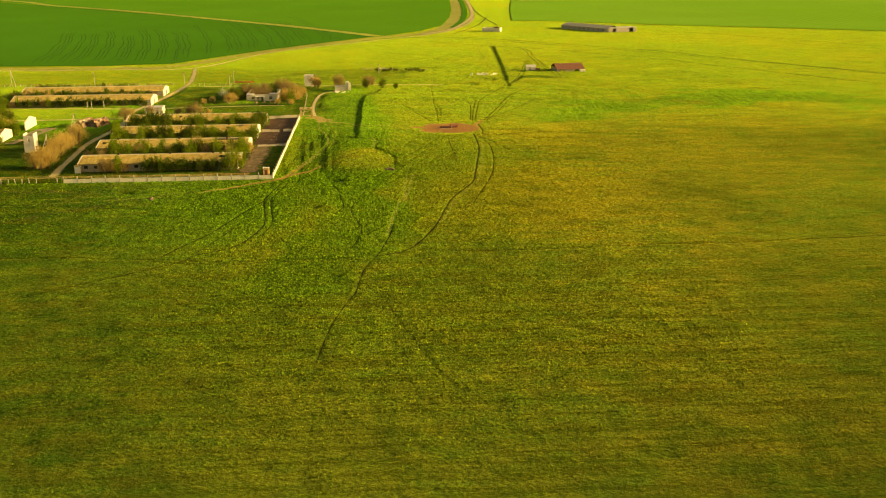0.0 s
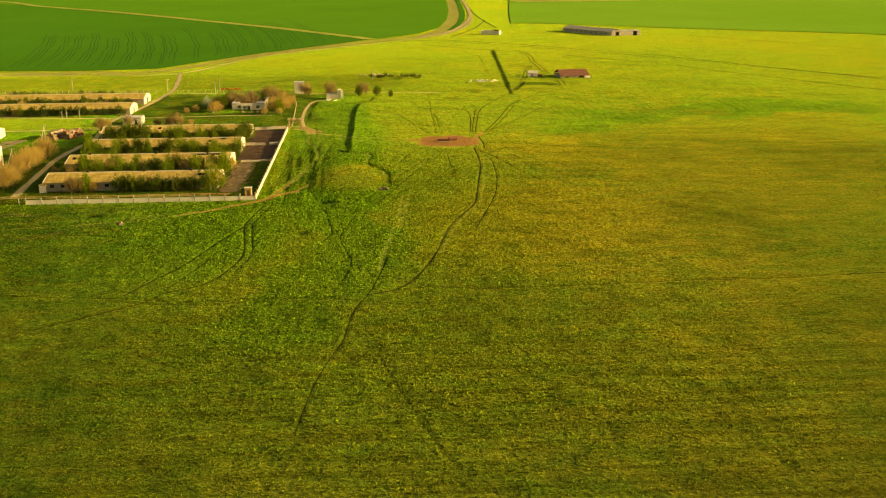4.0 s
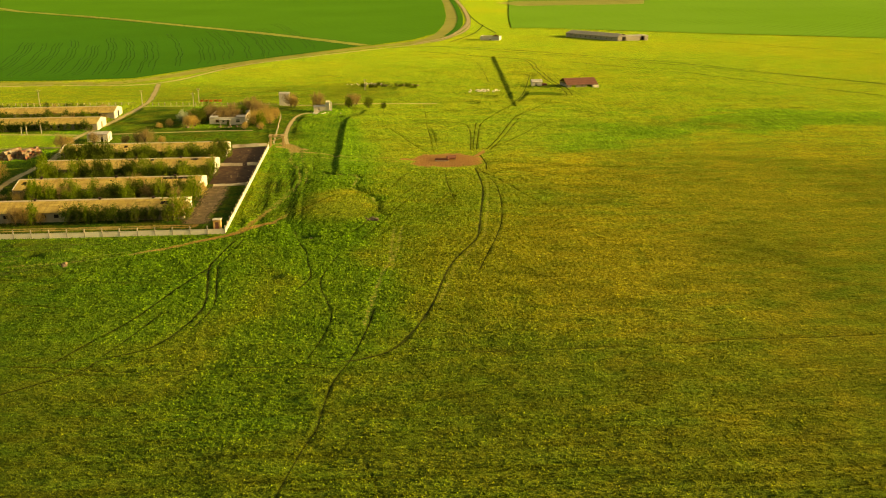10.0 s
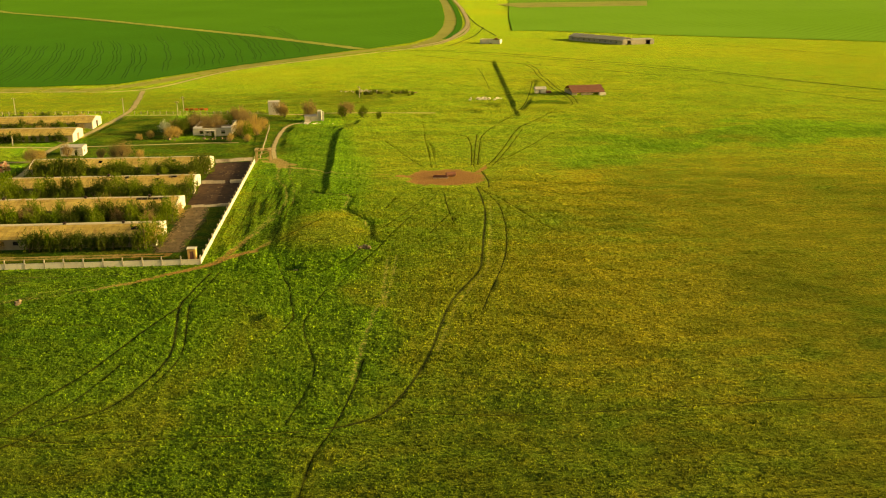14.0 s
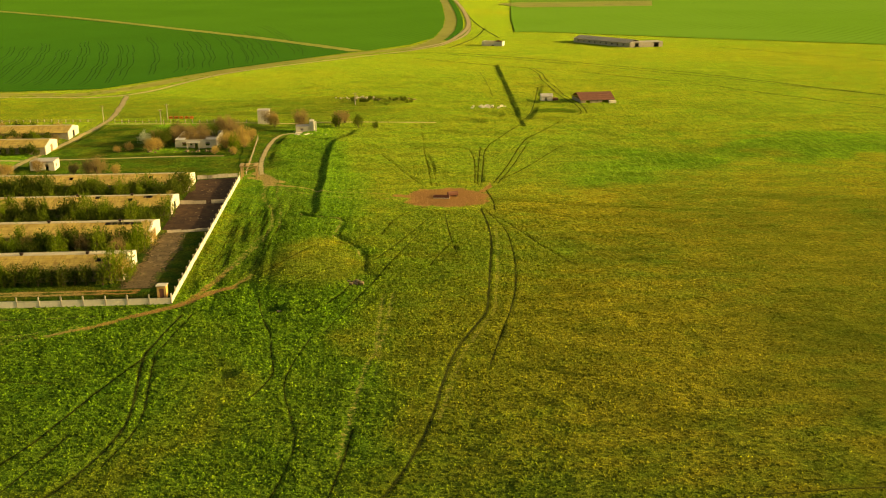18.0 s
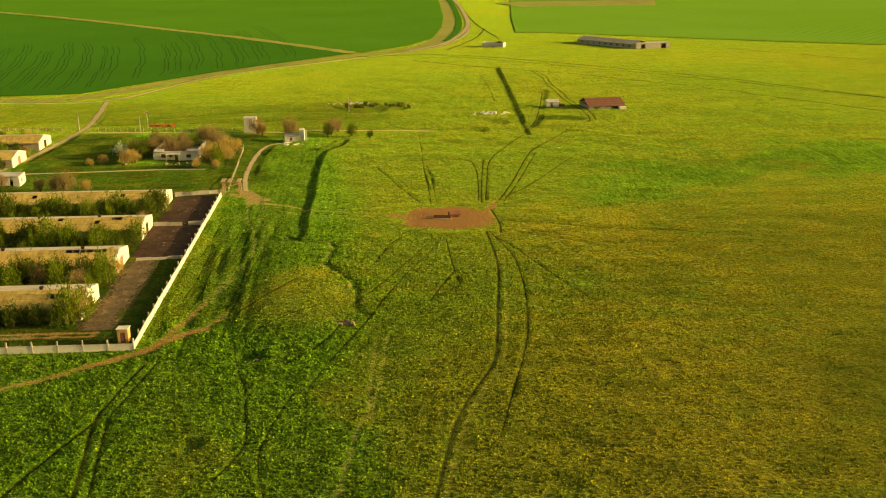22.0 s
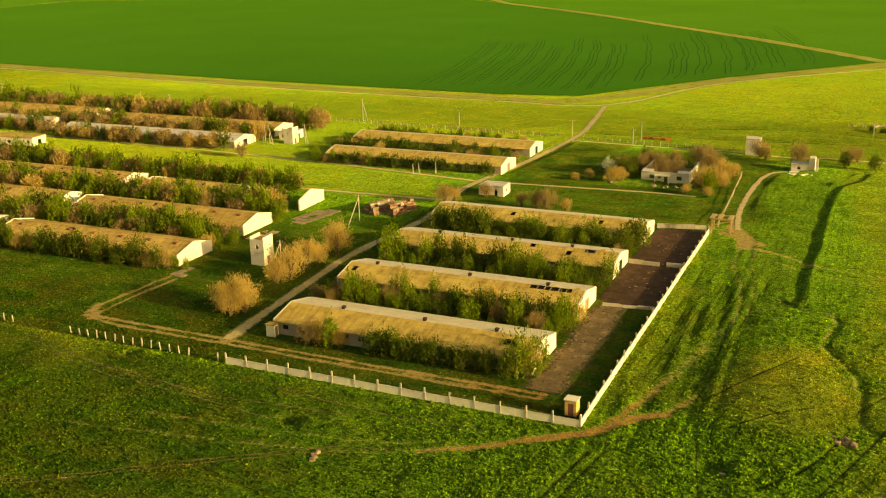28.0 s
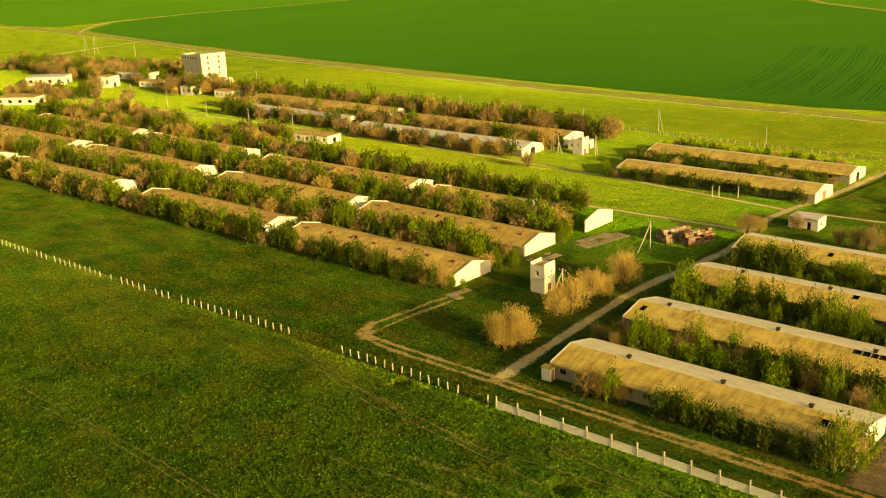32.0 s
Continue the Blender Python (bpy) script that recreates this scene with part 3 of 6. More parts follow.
def flat_near(x, y):
    """0 on a road or in the farmyard, 1 on open grass."""
    d = np.full(np.shape(x), 1e9)
    for line, half in ALL_LINES:
        if line[0][1] < 300:
            d = np.minimum(d, off_line(x, y, [tuple(p) for p in bent(line, 8.0)]) - half)
    k = 1 - smooth(d, 0.9, 2.6)
    yard = (x > -320) & (x < 1.5) & (y > -1.5) & (y < 110)
    return np.where(yard, 0.0, k), d


def rut_at(x, y):
    """How deep in a rut: 1 in its middle."""
    out = np.zeros(np.shape(x))
    near = (x > -95) & (x < 132) & (y > -145) & (y < 195)
    px, py = x[near], y[near]
    got = np.zeros(len(px))
    for line, half in RUTS:
        pts = [tuple(p) for p in bent(line, 3.0)]
        d = off_line(px, py, pts) + 0.25 * (lumps(px, py, 2.2, 21) - 0.5)
        got = np.maximum(got, smooth(d, half * 0.5, half + 0.32) * (0.45 + 0.75 * lumps(px, py, 6.0, 22)))
    out[near] = np.clip(got, 0, 1)
    return out


def bare_at(x, y):
    """How bare the earth is: on trodden tracks, in the yard and round the trough."""
    out = 0.95 * smooth(np.hypot((x - 56.5) / 1.08, (y - 74.0)) + 4.0 * (lumps(x, y, 5.5, 31) - 0.5) + 2.5 * (lumps(x, y, 1.8, 33) - 0.5), 7.5, 12.5)
    near = (x > -140) & (x < 70) & (y > -70) & (y < 110)
    px, py = x[near], y[near]
    got = out[near]
    for line, half, much in WORN:
        d = off_line(px, py, [tuple(p) for p in bent(line, 3.0)]) + 0.5 * (lumps(px, py, 1.9, 32) - 0.5)
        got = np.maximum(got, much * smooth(d, half * 0.5, half + 0.8))
    out[near] = got
    return out


def height(x, y, k=None):
    x, y = np.asarray(x, float), np.asarray(y, float)
    if k is None:
        k, _ = flat_near(x, y)
    near = smooth(np.hypot(x - 20, y + 20), 260, 420)
    rut = rut_at(x, y)
    near = near * (1 - 0.9 * bare_at(x, y)) * (1 - 0.7 * np.clip(1.6 * rut, 0, 1))
    z = k * near * (0.30 * lumps(x, y, 9, 1) + (0.20 + 0.05 * lush_at(x, y)) * lumps(x, y, 3.1, 2) + (0.11 + 0.05 * lush_at(x, y)) * lumps(x, y, 1.5, 11) + 0.06 * lumps(x, y, 0.9, 12) - 0.28) - 0.11 * rut
    z = z + smooth(np.abs(y - 230) - 0.2 * np.abs(x), 120, 190) * smooth(np.abs(x - 60), 130, 180) * k * (0.75 * lumps(x, y, 13, 51) * lumps(x, y, 30, 52) + 0.25 * lumps(x, y, 6, 53)) * smooth(-y, -140, -110) * smooth(np.where(x < -45, y - 245, np.where(x < 45, y - 245 - (x + 45) * 1.2, y - 353)), -40, 0)
    z = z + 1.1 * smooth(np.hypot((x - 24.5) / 0.55, (y - 22)), 4, 27) * (k > -1) * smooth(off_line(x, y, GULLY) * -1, -6, 0)
    z = z - 0.30 * smooth(off_line(x, y, GULLY) + 0.7 * (lumps(x, y, 2.5, 43) - 0.5), 0.1, 1.0)
    z = z + k * 0.55 * (lumps(x + 0.05 * y, y * 0.055, 1.25, 81) - 0.5) * smooth(np.abs(x - 8.5), 6, 11) * smooth(np.abs(y - 48), 40, 60) * (1 - bare_at(x, y))
    for hx, hy, wide, deep in HOLLOWS:
        z = z - deep * smooth(np.hypot(x - hx, y - hy) + 0.8 * (lumps(x, y, 1.6, 44) - 0.5), 0.4, wide) + 0.35 * smooth(np.hypot(x - hx - 3.2, y - hy), 0.3, 2.6)
    for line, half, deep in DITCHES:
        d = off_line(x, y, line)
        z = z - deep * (0.6 + 0.6 * lumps(x, y, 7.0, 41)) * smooth(d + 0.8 * (lumps(x, y, 3.0, 42) - 0.5), 0.2, half) + 0.30 * (x > 22) * (x < 60) * smooth(np.abs(d - half - 0.5), 0.1, 1.3)
    return z


def build_ground():
    def steps(*runs):
        return [float(v) for lo, hi, d in runs for v in np.arange(lo, hi - 1e-6, d)]
    xs = [-4800, -3600, -2600, -1900, -1400, -1000, -750, -560, -430, -340, -280] + steps((-240, -110, 3.0), (-110, -40, 0.9), (-40, 92, 0.5), (92, 130, 0.9), (130, 240, 3.0)) + [240, 280, 340, 430, 560, 750, 1000, 1400, 1900, 2600, 3600, 4800]
    ys = [-4800, -3000, -1800, -1000, -600, -400, -300, -240, -200] + steps((-180, -110, 0.8), (-110, 72, 0.5), (72, 180, 0.8), (180, 365, 2.5)) + [365, 380, 420, 480, 560, 660, 800, 1000, 1300, 1700, 2300, 3200, 4800]
    x, y = np.meshgrid(np.array(xs, float), np.array(ys, float))
    shape = x.shape
    x, y = x.ravel(), y.ravel()
    k, d = flat_near(x, y)
    z = height(x, y, k)
    n, m = shape
    idx = np.arange(n * m).reshape(n, m)
    quads = np.stack([idx[:-1, :-1], idx[:-1, 1:], idx[1:, 1:], idx[1:, :-1]], -1).reshape(-1, 4)
    me = bpy.data.meshes.new("ground")
    me.vertices.add(n * m)
    me.vertices.foreach_set("co", np.stack([x, y, z], -1).ravel())
    me.loops.add(quads.size)
    me.loops.foreach_set("vertex_index", quads.ravel())
    me.polygons.add(len(quads))
    me.polygons.foreach_set("loop_start", np.arange(0, quads.size, 4))
    me.update(calc_edges=True)
    me.polygons.foreach_set("use_smooth", np.ones(len(quads), bool))
    lush = lush_at(x, y)
    wear = bare_at(x, y)
    clay = np.maximum(smooth(np.hypot(x - 56, y - 74), 16, 26), smooth(np.hypot(x, y), 10, 26))
    for key, values in (("clay", clay), ("lush", lush), ("wear", wear), ("rut", rut_at(x, y)), ("herbs_vignette", herbs_vignette_at(x, y)), ("parched", parched_at(x, y))):
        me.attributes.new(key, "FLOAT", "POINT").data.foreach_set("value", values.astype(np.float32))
    me.materials.append(GRASS)
    tagged(new("ground", me), "rolling steppe grassland with dry and fresh green grass", "grass", kind="structure")


def parched_at(x, y):
    """Where the grass stands thin and rusty."""
    w = 16 * (lumps(x, y, 20, 71) - 0.5) + 9 * (lumps(x, y, 6, 72) - 0.5)
    out = smooth(np.hypot(x - 76, (y + 22) / 1.3) + w, 14, 46)
    out = np.maximum(out, 0.9 * smooth(np.hypot((x - 150) / 1.5, y - 45) + w, 20, 60))
    out = np.maximum(out, 0.8 * smooth(np.hypot((x - 60) / 2.0, y + 150) + w, 10, 45))
    return np.maximum(out, 0.3 * smooth(np.hypot((x + 55) / 1.6, y + 34) + w, 6, 26))


def herbs_vignette_at(x, y):
    """How dark the low herbage grows, with lens vignette painted in too."""
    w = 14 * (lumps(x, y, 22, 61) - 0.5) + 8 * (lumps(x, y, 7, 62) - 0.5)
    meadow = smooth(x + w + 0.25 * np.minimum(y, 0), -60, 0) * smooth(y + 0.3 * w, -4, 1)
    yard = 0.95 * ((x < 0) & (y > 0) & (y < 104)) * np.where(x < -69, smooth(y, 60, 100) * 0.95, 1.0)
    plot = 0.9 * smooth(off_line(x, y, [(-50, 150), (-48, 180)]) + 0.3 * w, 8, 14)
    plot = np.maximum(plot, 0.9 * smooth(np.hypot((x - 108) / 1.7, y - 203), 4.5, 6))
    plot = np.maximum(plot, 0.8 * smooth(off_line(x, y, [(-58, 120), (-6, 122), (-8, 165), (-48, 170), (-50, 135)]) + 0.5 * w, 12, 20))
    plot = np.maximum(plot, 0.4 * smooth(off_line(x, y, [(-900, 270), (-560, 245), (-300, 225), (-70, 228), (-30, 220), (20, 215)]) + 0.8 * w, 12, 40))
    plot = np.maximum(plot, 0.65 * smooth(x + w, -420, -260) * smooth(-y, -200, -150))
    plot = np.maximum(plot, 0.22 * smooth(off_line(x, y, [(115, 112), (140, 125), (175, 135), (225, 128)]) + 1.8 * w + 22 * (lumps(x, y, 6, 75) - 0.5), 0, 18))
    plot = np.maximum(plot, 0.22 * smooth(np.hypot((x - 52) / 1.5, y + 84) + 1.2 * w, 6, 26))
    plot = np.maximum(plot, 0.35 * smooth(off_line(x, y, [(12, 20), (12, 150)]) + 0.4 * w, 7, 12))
    # right and south edges: vignette painted as darker growth
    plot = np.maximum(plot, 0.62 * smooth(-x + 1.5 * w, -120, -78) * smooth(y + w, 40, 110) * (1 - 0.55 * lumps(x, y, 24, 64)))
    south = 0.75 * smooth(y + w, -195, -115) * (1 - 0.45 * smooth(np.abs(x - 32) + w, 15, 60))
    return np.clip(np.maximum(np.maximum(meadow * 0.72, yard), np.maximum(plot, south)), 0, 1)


def lush_at(x, y):
    """How fresh the grass is: along the gully, by the ditches and between the barns."""
    lush = 0.34 - 0.22 * (1 - smooth(x + 30 * (lumps(x, y, 60, 8) - 0.5), 50, 95)) * smooth(y, 60, 160)
    lush = np.maximum(lush, (0.62 + 0.33 * smooth(-y, -5, 45)) * smooth(off_line(x, y, [(12, 165), (16, 110), (15, 40), (20, 0), (24, -50), (12, -90)]) + 14 * (lumps(x, y, 18, 5) - 0.5) + 8 * (lumps(x, y, 6, 73) - 0.5), 4, 26))
    lush = np.maximum(lush, 0.9 * smooth(np.hypot((x - 108) / 1.6, y - 203), 4, 6))
    lush = np.maximum(lush, 0.85 * smooth(off_line(x, y, [(112, 110), (140, 125), (175, 136), (230, 128)]) + 30 * (lumps(x, y, 22, 6) - 0.5) + 26 * (lumps(x, y, 7, 74) - 0.5), 2, 30))
    lush = np.maximum(lush, 0.95 * ((x < 0) & (y > 0) & (y < 104)))
    lush = np.maximum(lush, 0.9 * smooth(off_line(x, y, [(-62, 125), (-8, 128), (-30, 175)]) + 10 * (lumps(x, y, 14, 9) - 0.5), 14, 24))
    lush = np.maximum(lush, 0.95 * smooth(off_line(x, y, [(-34, -30), (-140, -60), (-260, -30)]) + 25 * (lumps(x, y, 30, 7) - 0.5), 20, 75))
    lush = lush - 0.85 * smooth(np.hypot((x - 24.5) / 0.6, y - 22) + 5 * (lumps(x, y, 4, 63) - 0.5), 9, 22)
    return np.clip(lush, 0, 1)


build_ground()


def ribbon(name, line, half, material, label, category, lift=0.05, wobble=0.25, seed=0, step=0.0):
    rnd = random.Random(seed)
    pts = bent(line, step or (2.0 if half < 1.2 else 4.0))
    v, f = [], []
    for i, p in enumerate(pts):
        d = (pts[min(i + 1, len(pts) - 1)] - pts[max(i - 1, 0)]).normalized()
        side = Vector((-d.y, d.x))
        a, b = half * (1 + rnd.uniform(-wobble, wobble)), half * (1 + rnd.uniform(-wobble, wobble))
        for s in (-b, -b * 0.4, a * 0.4, a):
            v.append((p + side * s))
        if i:
            n = 4 * i
            f += [(n - 4 + k, n - 3 + k, n + 1 + k, n + k) for k in range(3)]
    xy = np.array([tuple(p) for p in v])
    z = height(xy[:, 0], xy[:, 1]) + lift
    me = bpy.data.meshes.new(name)
    me.from_pydata([(p.x, p.y, float(h)) for p, h in zip(v, z)], [], f)
    me.attributes.new("rim", "FLOAT", "POINT").data.foreach_set("value", np.tile(np.array([1.0, 0.3, 0.3, 1.0], np.float32), len(pts)))
    me.materials.append(material)
    return tagged(new(name, me), label, category, kind="structure")


for i, (name, (line, half, material)) in enumerate(ROADS.items()):
    ribbon(name, line, half, material, "pale dirt road worn into the grass" if material is GRAVEL else "faint trodden track through the grass", "road", 0.05 + 0.006 * i, 0.22, i)
EARTH = faded(weathered("dark_trodden_earth", (0.056, 0.040, 0.018), (0.20, 0.135, 0.062), (0.36, 0.255, 0.13), 0.28, 3.0, 0.95, 0.06))
ribbon("yard_earth", [(-9.0, 9), (-8.4, 20), (-8.0, 32), (-8.4, 47.5)], 4.0, EARTH, "dark trodden earth beside the barn ends", "yard", 0.09, 0.2, 71, 2.0)
for i, (line, half) in enumerate(RUTS):
    ribbon("grass_track", line, half * 0.7, RUT, "narrow rut worn through the pasture, shade in its dark colour", "track", 0.05, 0.4, 120 + i, 1.0)
for i, line in enumerate(WHEEL_LINES):
    ribbon("wheel_track", line, 0.2, SOIL_TRACK, "thin straw coloured wheel line through the meadow", "track", 0.10, 0.5, 160 + i, 1.0)
for i, (line, half) in enumerate(FAR_RUTS):
    ribbon("grass_track", line, half * 0.9, RUT, "narrow rut worn through the pasture, shade in its dark colour", "track", 0.06 + 0.004 * i, 0.35, 50 + i)


def sheet(name, outline, z, material, label, category):
    me = bpy.data.meshes.new(name)
    me.from_pydata([(x, y, z) for x, y in outline], [], [tuple(range(len(outline)))])
    me.materials.append(material)
    return tagged(new(name, me), label, category, kind="structure")


sheet("wheat_field", [(-792, 366), (-780, 360), (-640, 332), (-440, 303), (-261, 283), (-120, 274), (-84, 279), (-36, 347), (28, 420), (-112, 586), (-300, 775), (-470, 930), (-836, 760), (-843, 630), (-858, 532), (-855, 470), (-846, 425)], 0.30, CROP, "dark green young wheat field with tractor lines", "crop field")
sheet("far_field", [(33, 422), (60, 455), (77, 497), (88, 573), (96, 669), (105, 857), (112, 1300), (135, 2600), (-1800, 2600), (-1800, 1500), (-470, 937), (-297, 779), (-109, 589)], 0.32, CROP_FAR, "bright green crop field reaching the distance", "crop field")
sheet("west_field", [(-860, 372), (-930, 366), (-2400, 620), (-2400, 1500), (-1800, 1490), (-478, 934), (-846, 765), (-852, 630), (-870, 532), (-867, 470)], 0.31, CROP_FAR, "green crop field beyond the dirt road", "crop field")
sheet("pale_field", [(136, 532), (158, 531), (250, 478), (352, 428), (520, 330), (900, 160), (2400, 200), (2400, 2600), (260, 2600), (182, 905), (150, 660)], 0.30, CROP_PALE, "pale green field behind the long barn", "crop field")
sheet("stubble_strip", [(158, 832), (176, 778), (302, 786), (322, 862), (182, 852)], 0.34, VERGE, "straw coloured strip beyond the pale field", "crop field")
ribbon("field_verge", [(28, 421), (-40, 508), (-111, 587), (-200, 685), (-298, 777), (-474, 933), (-1200, 1260)], 4.0, VERGE, "strip of dry grass between two crop fields", "verge", 0.36, 0.2, 91)
ribbon("road_verge", [(-915, 360), (-780, 348), (-647, 330), (-547, 309), (-445, 297), (-261, 275), (-120, 266), (-80, 271), (-36, 340), (28, 410), (62, 441), (81, 493), (92, 570), (100.5, 667), (109.5, 855), (117, 1300)], 5.0, VERGE, "dry grass verge along the dirt road", "verge", 0.03, 0.2, 92)

# the strip of young green between the verge and the far road
ribbon("green_strip", [(84, 480), (91, 510), (101.5, 585), (109.5, 695), (115.8, 860), (120, 1100)], 2.4, CROP, "dark green strip beside the dirt road", "verge", 0.20, 0.15, 93)
ribbon("far_road", [(60, 428.5), (81.2, 463.3), (95.2, 513.3), (109, 593.9), (117.2, 727), (121.4, 873.2), (126, 1200)], 2.3, GRAVEL, "pale dirt road worn into the grass", "road", 0.26, 0.12, 94)

# tractor lines in the wheat: wavering bundles, two or three to a pass
rnd = random.Random(5)
xs = -2.0
while xs > -158:
    lines, swing, last = rnd.choice((2, 3, 3, 4)), rnd.uniform(0, 6.28), rnd.uniform(150, 215)
    for k in range(lines):
        at = xs - k * rnd.uniform(1.9, 2.6)
        edge = 290 if at < -92 else 290 + (at + 92) * 1.25
        first = rnd.choice((2, 4, 9, 22))
        line = []
        for j in range(24):
            q = first + (last + rnd.uniform(-6, 6) - first) * j / 23
            line.append((at - 0.12 * q - 0.00046 * q * q + 0.55 * math.sin(q / 11 + swing) + 0.25 * math.sin(q / 5.3 + 2 * swing) + rnd.uniform(-0.1, 0.1), edge + q))
        ribbon("tractor_line", line, 0.30, TRAMLINE, "tractor line through young wheat, shade in its dark colour", "track", 0.33, 0.4, 200 + k)
    xs -= lines * 2.3 + rnd.choice((2.5, 4.0, 6.5))


SOOT = weathered("sooty_metal", (0.05, 0.035, 0.025), (0.09, 0.06, 0.04), (0.03, 0.02, 0.02), 1.5, 12.0)


# ---- barns ----
def roof_slope(geo, x0, x1, ya, za, yb, zb, thick=0.06, seed=0, holes=(), sheets=None):
    """One slope, laid in overlapping sheets that lie slightly uneven. sheets: collects the pieces one by one."""
    rnd = random.Random(seed)
    rows, cols = 4, max(4, int((x1 - x0) / 1.15))
    for r in range(rows):
        k0, k1 = r / rows, (r + 1.06) / rows
        for c in range(cols):
            a, b = x0 + (x1 - x0) * c / cols, x0 + (x1 - x0) * (c + 1.03) / cols
            mid = (a + b) / 2
            if any(h0 < mid < h1 and r in hr for h0, h1, hr in holes):
                continue
            if sheets is not None and rnd.random() < 0.012:
                continue
            j = rnd.uniform(-0.010, 0.016) * (1.0 if sheets is not None else 0.4)
            y0, z0, y1, z1 = ya + (yb - ya) * k0, za + (zb - za) * k0 + 0.045 + j, ya + (yb - ya) * min(k1, 1), za + (zb - za) * min(k1, 1) + j
            g = Geo() if sheets is not None else geo
            g.solid([(a, y0, z0), (b, y0, z0), (b, y1, z1), (a, y1, z1)], [(a, y0, z0 + thick), (b, y0, z0 + thick), (b, y1, z1 + thick), (a, y1, z1 + thick)])
            if sheets is not None:
                sheets.append(g)
    return geo


def side_wall(geo, dark, x0, x1, y0, y1, top, first, pitch, wide=1.2, sill=1.0, head=1.9):
    """A long wall with a row of window openings; near-black panels paint the shade inside."""
    n = int((x1 - x0 - first) / pitch)
    geo.box(x0, y0, -0.4, x1, y1, sill)
    geo.box(x0, y0, head, x1, y1, top)
    at = x0
    for i in range(n):
        a = x0 + first + i * pitch
        geo.box(at, y0, sill, a, y1, head)
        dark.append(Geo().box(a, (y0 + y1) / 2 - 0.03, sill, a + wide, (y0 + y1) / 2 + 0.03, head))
        at = a + wide
    geo.box(at, y0, sill, x1, y1, head)


def gable(geo, x0, x1, y0, y1, eave, ridge, rise=0.0, door=2.6, tall=2.3):
    """An end wall with a doorway in its middle."""
    m = (y0 + y1) / 2
    a, b = m - door / 2, m + door / 2
    def slab(pts):
        geo.solid([(x0, y, z) for y, z in pts], [(x1, y, z) for y, z in pts])
    za = eave + rise + (ridge - eave) * (a - y0) / (m - y0)
    slab([(y0, -0.4), (a, -0.4), (a, za), (y0, eave + rise)])
    slab([(b, -0.4), (y1, -0.4), (y1, eave + rise), (b, za)])
    if door:
        slab([(a, tall), (b, tall), (b, za), (m, ridge + rise), (a, za)])


